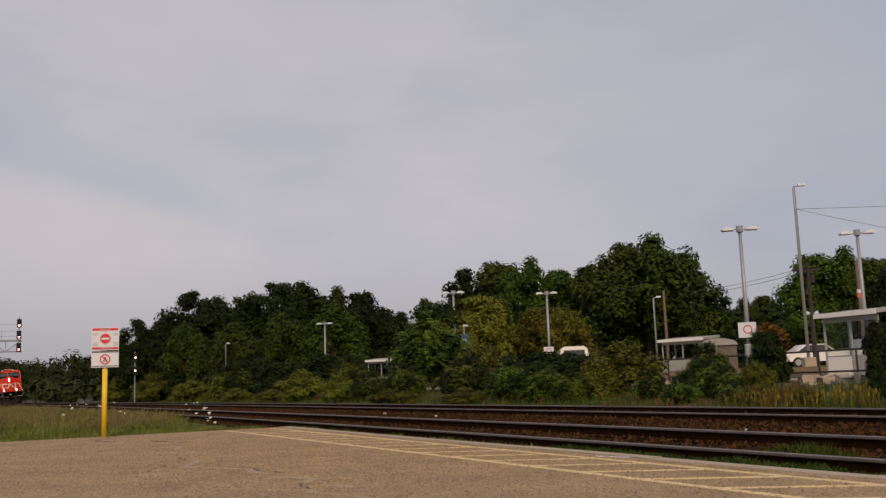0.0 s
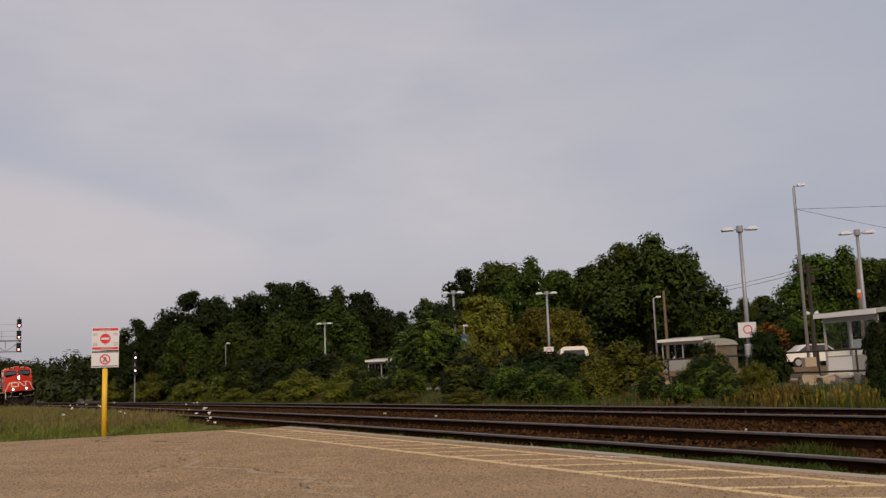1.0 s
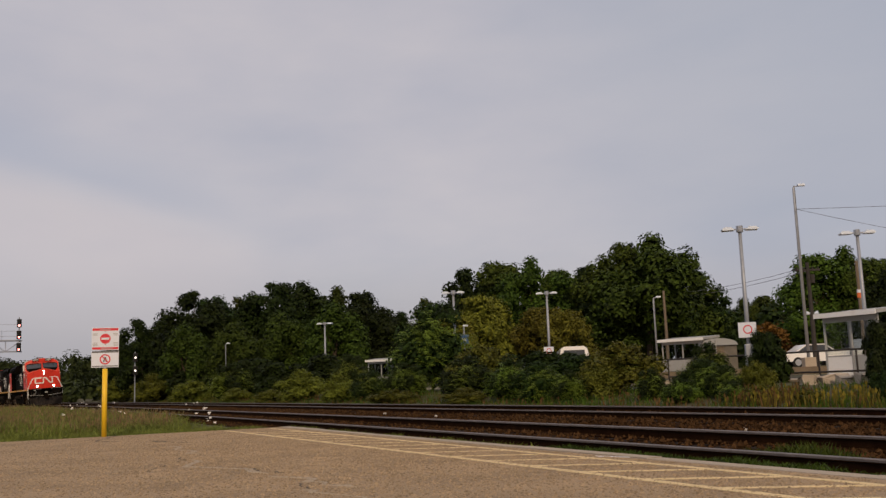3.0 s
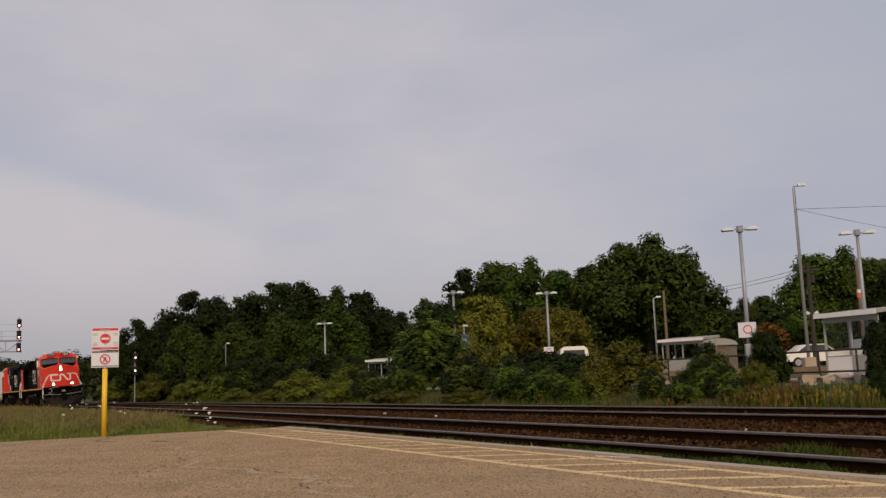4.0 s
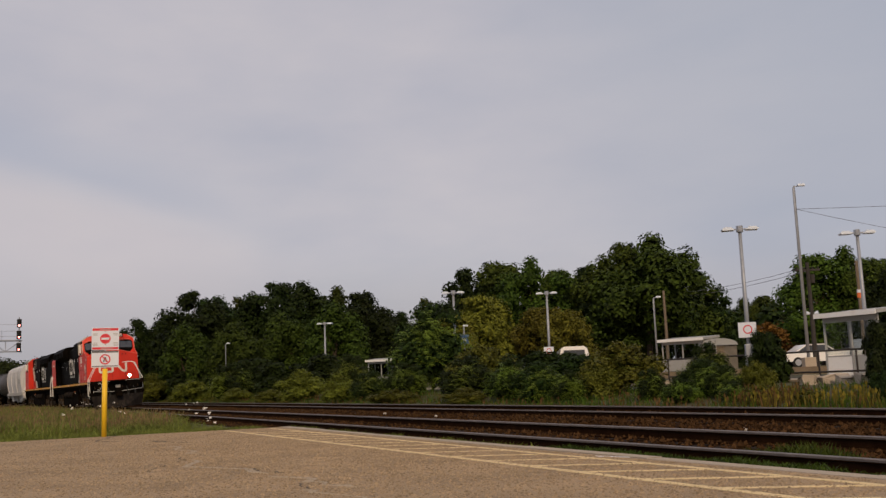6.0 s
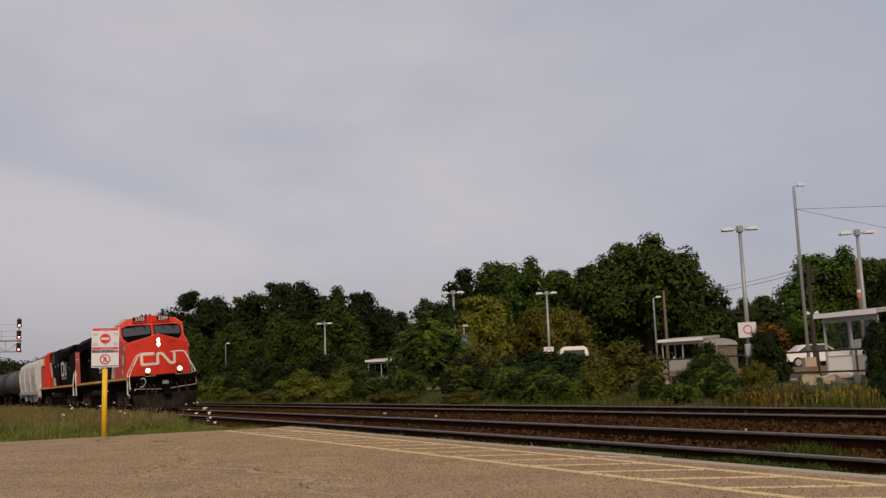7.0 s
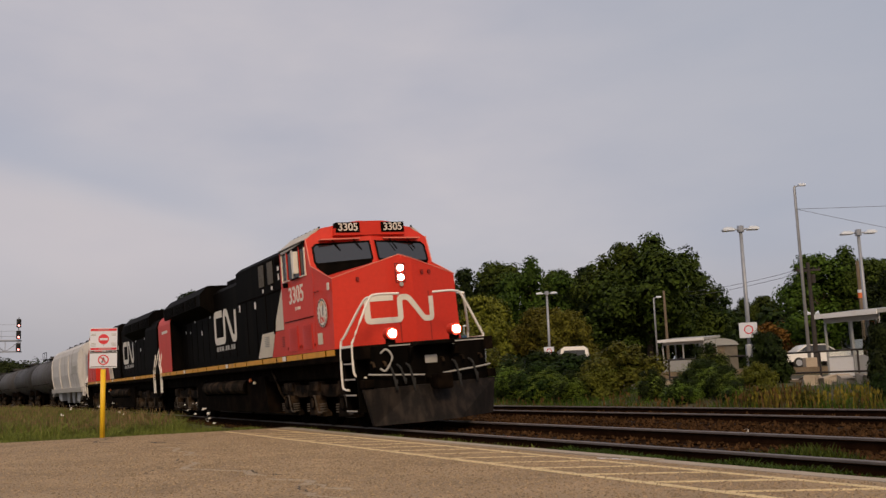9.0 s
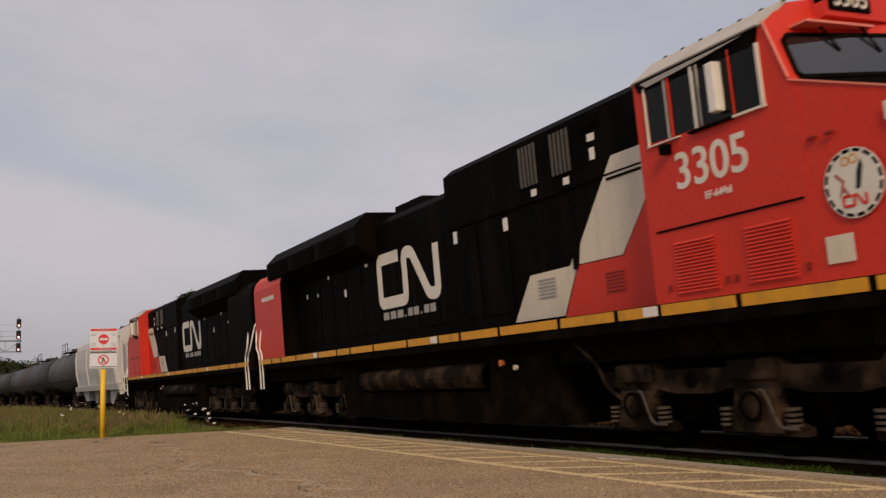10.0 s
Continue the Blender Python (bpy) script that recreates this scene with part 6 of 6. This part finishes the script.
def shelter(x, y, z, length, depth, height, label, turn=0.0, panel=True):
    T = thing("platform_shelter", (x, y, z), label, "shelter", "platform shelters", turn)
    for px in (0, length / 2, length):
        for py in (0, depth):
            part("post", box(B(), px - 0.04, px + 0.04, py - 0.04, py + 0.04, 0, height, 0.008), M_SHELTER, T)
    roof = part("roof", prism(B(), [(-0.35, height), (-0.35, height + 0.14), (depth + 0.3, height + 0.34), (depth + 0.3, height + 0.18)], "x", -0.16, length + 0.2), M_SHELTER, T, "pale sloped roof")
    part("fascia", box(B(), -0.18, length + 0.22, -0.40, -0.352, height - 0.03, height + 0.16), M_WHITEPAINT, roof)
    part("header", box(B(), 0, length, -0.04, 0.04, height - 0.22, height - 0.002), M_SHELTER, T)
    for px0, px1 in ((0.05, length / 2 - 0.05), (length / 2 + 0.05, length - 0.05)):
        white = panel and px0 < 0.1
        part("lower_panel", box(B(), px0, px1, -0.025, 0.025, 0.08, 0.82), M_WHITEPAINT if white else M_SHELTER, T, "white lower panel" if white else "")
        part("sill_rail", box(B(), px0, px1, -0.03, 0.03, 0.82, 0.88), M_SHELTER, T)
        part("back_panel", box(B(), px0, px1, depth - 0.02, depth + 0.02, 0.08, 0.82), M_SHELTER, T)
        for py in (0, depth):
            g = part("pane", box(B(), px0, px1, py - 0.006, py + 0.006, 0.90, height - 0.24), M_CLEAR, T, "clear glazing")
            g.visible_shadow = False
    part("bench", box(B(), 0.3, length - 0.3, depth - 0.5, depth - 0.1, 0.42, 0.48), M_WOODPOLE, T)
    part("notice", box(B(), length / 2 + 0.3, length / 2 + 0.65, depth - 0.06, depth - 0.03, 1.5, 1.95), M_SIGNWHITE, T)


def clear_glass():
    m = bpy.data.materials.new("clear_glass")
    m.use_nodes = True
    nt = m.node_tree
    tr, gl, mx, lw = nt.nodes.new("ShaderNodeBsdfTransparent"), nt.nodes.new("ShaderNodeBsdfGlossy"), nt.nodes.new("ShaderNodeMixShader"), nt.nodes.new("ShaderNodeFresnel")
    lw.inputs["IOR"].default_value = 1.2
    tr.inputs[0].default_value = (0.86, 0.88, 0.88, 1)
    gl.inputs["Roughness"].default_value = 0.05
    nt.links.new(lw.outputs[0], mx.inputs[0])
    nt.links.new(tr.outputs[0], mx.inputs[1])
    nt.links.new(gl.outputs[0], mx.inputs[2])
    nt.links.new(mx.outputs[0], nt.nodes["Material Output"].inputs[0])
    return m


M_CLEAR = clear_glass()
shelter(-27.5, 30.95, 0.49, 2.45, 1.5, 2.42, "pale grey glazed platform shelter with a white lower panel", 3)
shelter(-52.0, 42.7, 1.0, 3.1, 1.7, 2.1, "grey glazed platform shelter half hidden by shrubs", 20, False)
shelter(-82.6, 33.0, 0.75, 2.6, 1.6, 2.3, "white-roofed platform shelter behind the shrubs", 45)


def kiosk():
    T = thing("equipment_hut", (-57.4, 52.6, 1.05), "small beige equipment hut with a rounded grey roof", "hut", turn=50)
    part("wall", box(B(), -1.4, 1.4, -1.1, 1.1, 0, 2.0, 0.03), M_WALL, T)
    sec = [(1.5 * math.cos(a), 1.95 + 0.55 * math.sin(a)) for a in (math.pi * k / 10 for k in range(11))]
    part("roof", prism(B(), sec, "y", -1.25, 1.25), M_SHELTER, T, "rounded grey roof")
    part("door", box(B(), -0.4, 0.45, -1.14, -1.1, 0.05, 1.85), M_WOODPOLE, T)
    part("vent", box(B(), -1.1, -0.6, -1.13, -1.1, 1.4, 1.7), M_SIGNGREY, T)


kiosk()


def railing():
    T = thing("railing", (0, 0, 0), "dark steel pipe railing along the far platform", "railing")
    x0, x1 = -33.0, -21.5
    for z in (1.5, 0.75):
        pts = [(x, on_curve(x, 27.6), z) for x in np.linspace(x0, x1, 8)]
        part("pipe", tube(B(), pts, 0.035, 8), M_DARKPOLE, T)
    for k in range(8):
        x = x0 + (x1 - x0) * k / 7
        part("post", tube(B(), [(x, on_curve(x, 27.6), 0.2), (x, on_curve(x, 27.6), 1.5)], 0.035, 8), M_DARKPOLE, T)


railing()


def car(name, x, y, z, turn, label, pickup=False):
    T = thing(name, (x, y, z), label, "car", "parked cars", turn)
    if pickup:
        side = [(-2.6, 0.45), (-2.65, 1.05), (-0.7, 1.08), (-0.6, 1.75), (0.7, 1.78), (1.3, 1.15), (2.5, 1.02), (2.65, 0.7), (2.6, 0.4)]
        glass = [(-0.45, 1.15), (-0.45, 1.66), (0.62, 1.68), (1.08, 1.17)]
    else:
        side = [(-2.2, 0.4), (-2.25, 0.85), (-2.05, 0.98), (-1.5, 1.02), (-0.85, 1.44), (0.35, 1.46), (1.05, 1.0), (2.0, 0.86), (2.2, 0.65), (2.2, 0.35)]
        glass = [(-1.35, 1.03), (-0.8, 1.38), (0.3, 1.40), (0.9, 1.02)]
    part("body", prism(B(), side, "y", -0.88, 0.88), M_CARWHITE, T, "white car body")
    for s in (-1, 1):
        part("side_window", prism(B(), glass, "y", s * 0.882, s * 0.888), M_PANE, T)
        part("pillar", box(B(), -0.28, -0.2, s * 0.888, s * 0.895, 1.02, 1.42), M_CARWHITE, T)
        for wx in (-1.4, 1.4) if not pickup else (-1.7, 1.75):
            w = part("wheel", tube(B(), [(wx, s * 0.70, 0.33), (wx, s * 0.90, 0.33)], 0.33, 20), M_TYRE, T)
            part("rim", disc(B(), (wx, s * 0.90, 0.33), (0, s, 0), 0.2, 0.012, 14), M_GALV, w)
        part("tail_light", box(B(), -2.27 if not pickup else -2.67, -2.2, s * 0.6, s * 0.86, 0.75, 0.92), M_SIGNRED, T)
    part("bumper", box(B(), -2.3 if not pickup else -2.7, -2.15, -0.86, 0.86, 0.38, 0.55, 0.03), M_SIGNGREY, T)


M_CARWHITE = material("car_white", (0.78, 0.77, 0.75), 0.25, var=0.04, scale=2, bump=0, coat=0.5)
car("car", -43.7, 48.1, 1.0, 63, "white saloon car parked beyond the platform")
car("pickup_truck", -43.3, 52.6, 1.0, 63, "white pickup truck parked beyond the platform", True)


def van():
    T = thing("van", (-58.9, 39.8, 1.0), "white box van half hidden behind shrubs", "van", "parked cars", 150)
    sec = [(-1.0, 0.4), (1.0, 0.4), (1.05, 1.4), (0.95, 1.95), (0.7, 2.12), (-0.7, 2.12), (-0.95, 1.95), (-1.05, 1.4)]
    part("body", prism(B(), sec, "x", -2.6, 2.6), M_CARWHITE, T)
    part("rear_window", box(B(), -2.615, -2.6, -0.75, 0.75, 1.35, 1.85), M_PANE, T)
    part("windscreen", box(B(), 2.6, 2.615, -0.8, 0.8, 1.3, 1.9), M_PANE, T)
    for s in (-1, 1):
        part("side_window", box(B(), 1.2, 2.3, s * 1.03, s * 1.05, 1.35, 1.8), M_PANE, T)
        for wx in (-1.7, 1.7):
            part("wheel", tube(B(), [(wx, s * 0.8, 0.34), (wx, s * 1.0, 0.34)], 0.34, 18), M_TYRE, T)


van()


def house():
    T = thing("house", (-49.6, 61.7, 1.1), "far house with a reddish shingle roof behind trees", "house", turn=40)
    part("wall", box(B(), -4, 4, -3, 3, 0, 3.6), M_WALL, T)
    r = part("roof", prism(B(), [(-3.5, 3.55), (3.5, 3.55), (0, 5.6)], "x", -4.4, 4.4), M_ROOF, T)
    part("chimney", box(B(), 1.5, 2.1, -0.3, 0.3, 4.8, 6.2), M_ROOF, r)
    for x in (-2.2, 1.8):
        w = part("window", box(B(), x - 0.6, x + 0.6, -3.03, -3.0, 1.2, 2.5), M_WHITEPAINT, T)
        part("pane", box(B(), x - 0.5, x + 0.5, -3.04, -3.03, 1.3, 2.4), M_PANE, w)


house()
random.seed(15)
for k in range(14):
    bx = -29.5 + k * 0.75 + random.uniform(-0.3, 0.3)
    bl = 24.6 + random.uniform(-0.5, 0.9)
    bm = box(B(), -0.3, 0.3, -0.2, 0.2, -0.14, 0.14, 0.03)
    for v in bm.verts:
        v.co += Vector((random.uniform(-0.05, 0.05), random.uniform(-0.05, 0.05), random.uniform(-0.04, 0.04)))
    o = part("concrete_block", bm, M_CONCRETE)
    o.matrix_basis = pose(bx, on_curve(bx, bl), ground_z(bl) + 0.12, random.uniform(-12, 12), random.uniform(-12, 12), random.uniform(0, 180))
    tagged(o, "pale broken concrete block lying on the bank", "rubble", "concrete blocks on the bank")


def signal_bridge():
    T = thing("signal_gantry", (-142.8, 5.5, 0), "grey lattice signal gantry with three red signals", "railway signal", turn=0)
    y0, z0, z1 = -15.0, 7.2, 8.7
    for dx in (-0.5, 0.5):
        for z in (z0, z1):
            part("chord", box(B(), dx - 0.06, dx + 0.06, y0, 0.2, z - 0.06, z + 0.06), M_GALV, T)
        for k in range(9):
            y = y0 + k * 15.0 / 8
            part("upright", box(B(), dx - 0.035, dx + 0.035, y - 0.035, y + 0.035, z0, z1), M_GALV, T)
            if k < 8:
                part("diagonal", tube(B(), [(dx, y, z0 if k % 2 else z1), (dx, y + 15.0 / 8, z1 if k % 2 else z0)], 0.04, 6), M_GALV, T)
    part("walkway", box(B(), -0.5, 0.5, y0, 0.2, z1 + 0.06, z1 + 0.1), M_GALV, T)
    part("mast", box(B(), -0.5, 0.5, y0 - 1.0, y0, -0.4, 9.0), M_GALV, T)
    for z in (9.3, 10.0, 10.9):
        part("guard_rail", tube(B(), [(0.5, y0, z), (0.5, -0.3, z)], 0.025, 6), M_GALV, T)
    for k in range(8):
        y = y0 + k * 2.1
        part("guard_post", tube(B(), [(0.5, y, z1), (0.5, y, 10.0)], 0.025, 6), M_GALV, T)
    part("signal_mast", tube(B(), [(0.55, -0.25, 7.2), (0.55, -0.25, 11.9)], 0.07, 8), M_GALV, T)
    for z in (11.05, 9.45, 7.75):
        hd = part("signal_head", box(B(), 0.6, 0.9, -0.55, 0.05, z - 0.55, z + 0.6, 0.06), M_SIGNALBLACK, T, "black signal head")
        for dz in (0.3, 0.0):
            part("hood", tube(B(), [(0.9, -0.25, z + dz), (1.1, -0.25, z + dz)], 0.12, 10), M_SIGNALBLACK, hd)
        part("red_light", disc(B(), (0.9, -0.25, z - 0.3), (1, 0, 0), 0.14, 0.03, 14), M_REDLIGHT, hd, "lit red signal lamp")


signal_bridge()


def wayside_signal():
    T = thing("wayside_signal", (-102.6, 14.9, -0.4), "slim trackside signal post with two small lit lamps", "railway signal", turn=0)
    part("mast", tube(B(), [(0, 0, 0), (0, 0, 5.6)], 0.06, 8), M_GALV, T)
    for z in (5.05, 3.7):
        h = part("signal_head", box(B(), 0.08, 0.3, -0.22, 0.22, z - 0.5, z + 0.4, 0.05), M_SIGNALBLACK, T)
        part("hood", tube(B(), [(0.3, 0, z + 0.13), (0.46, 0, z + 0.13)], 0.1, 10), M_SIGNALBLACK, h)
        part("lens", disc(B(), (0.3, 0, z - 0.05), (1, 0, 0), 0.09, 0.03, 12), M_PALELIGHT, h, "lit pale lamp")


wayside_signal()


# ---- what moves ----
def motions():
    for ob, off, turn in TRAIN:
        walk(ob, [(k / 4, train_pose(run_at(k / 4) + off, turn)) for k in range(41)])
    for w, x, r, way in WHEELS:
        walk(w, [(k / 30, pose(x, 0, r, 0, math.degrees(way * run_at(k / 30) / r) % 360, 0)) for k in range(301)])


motions()
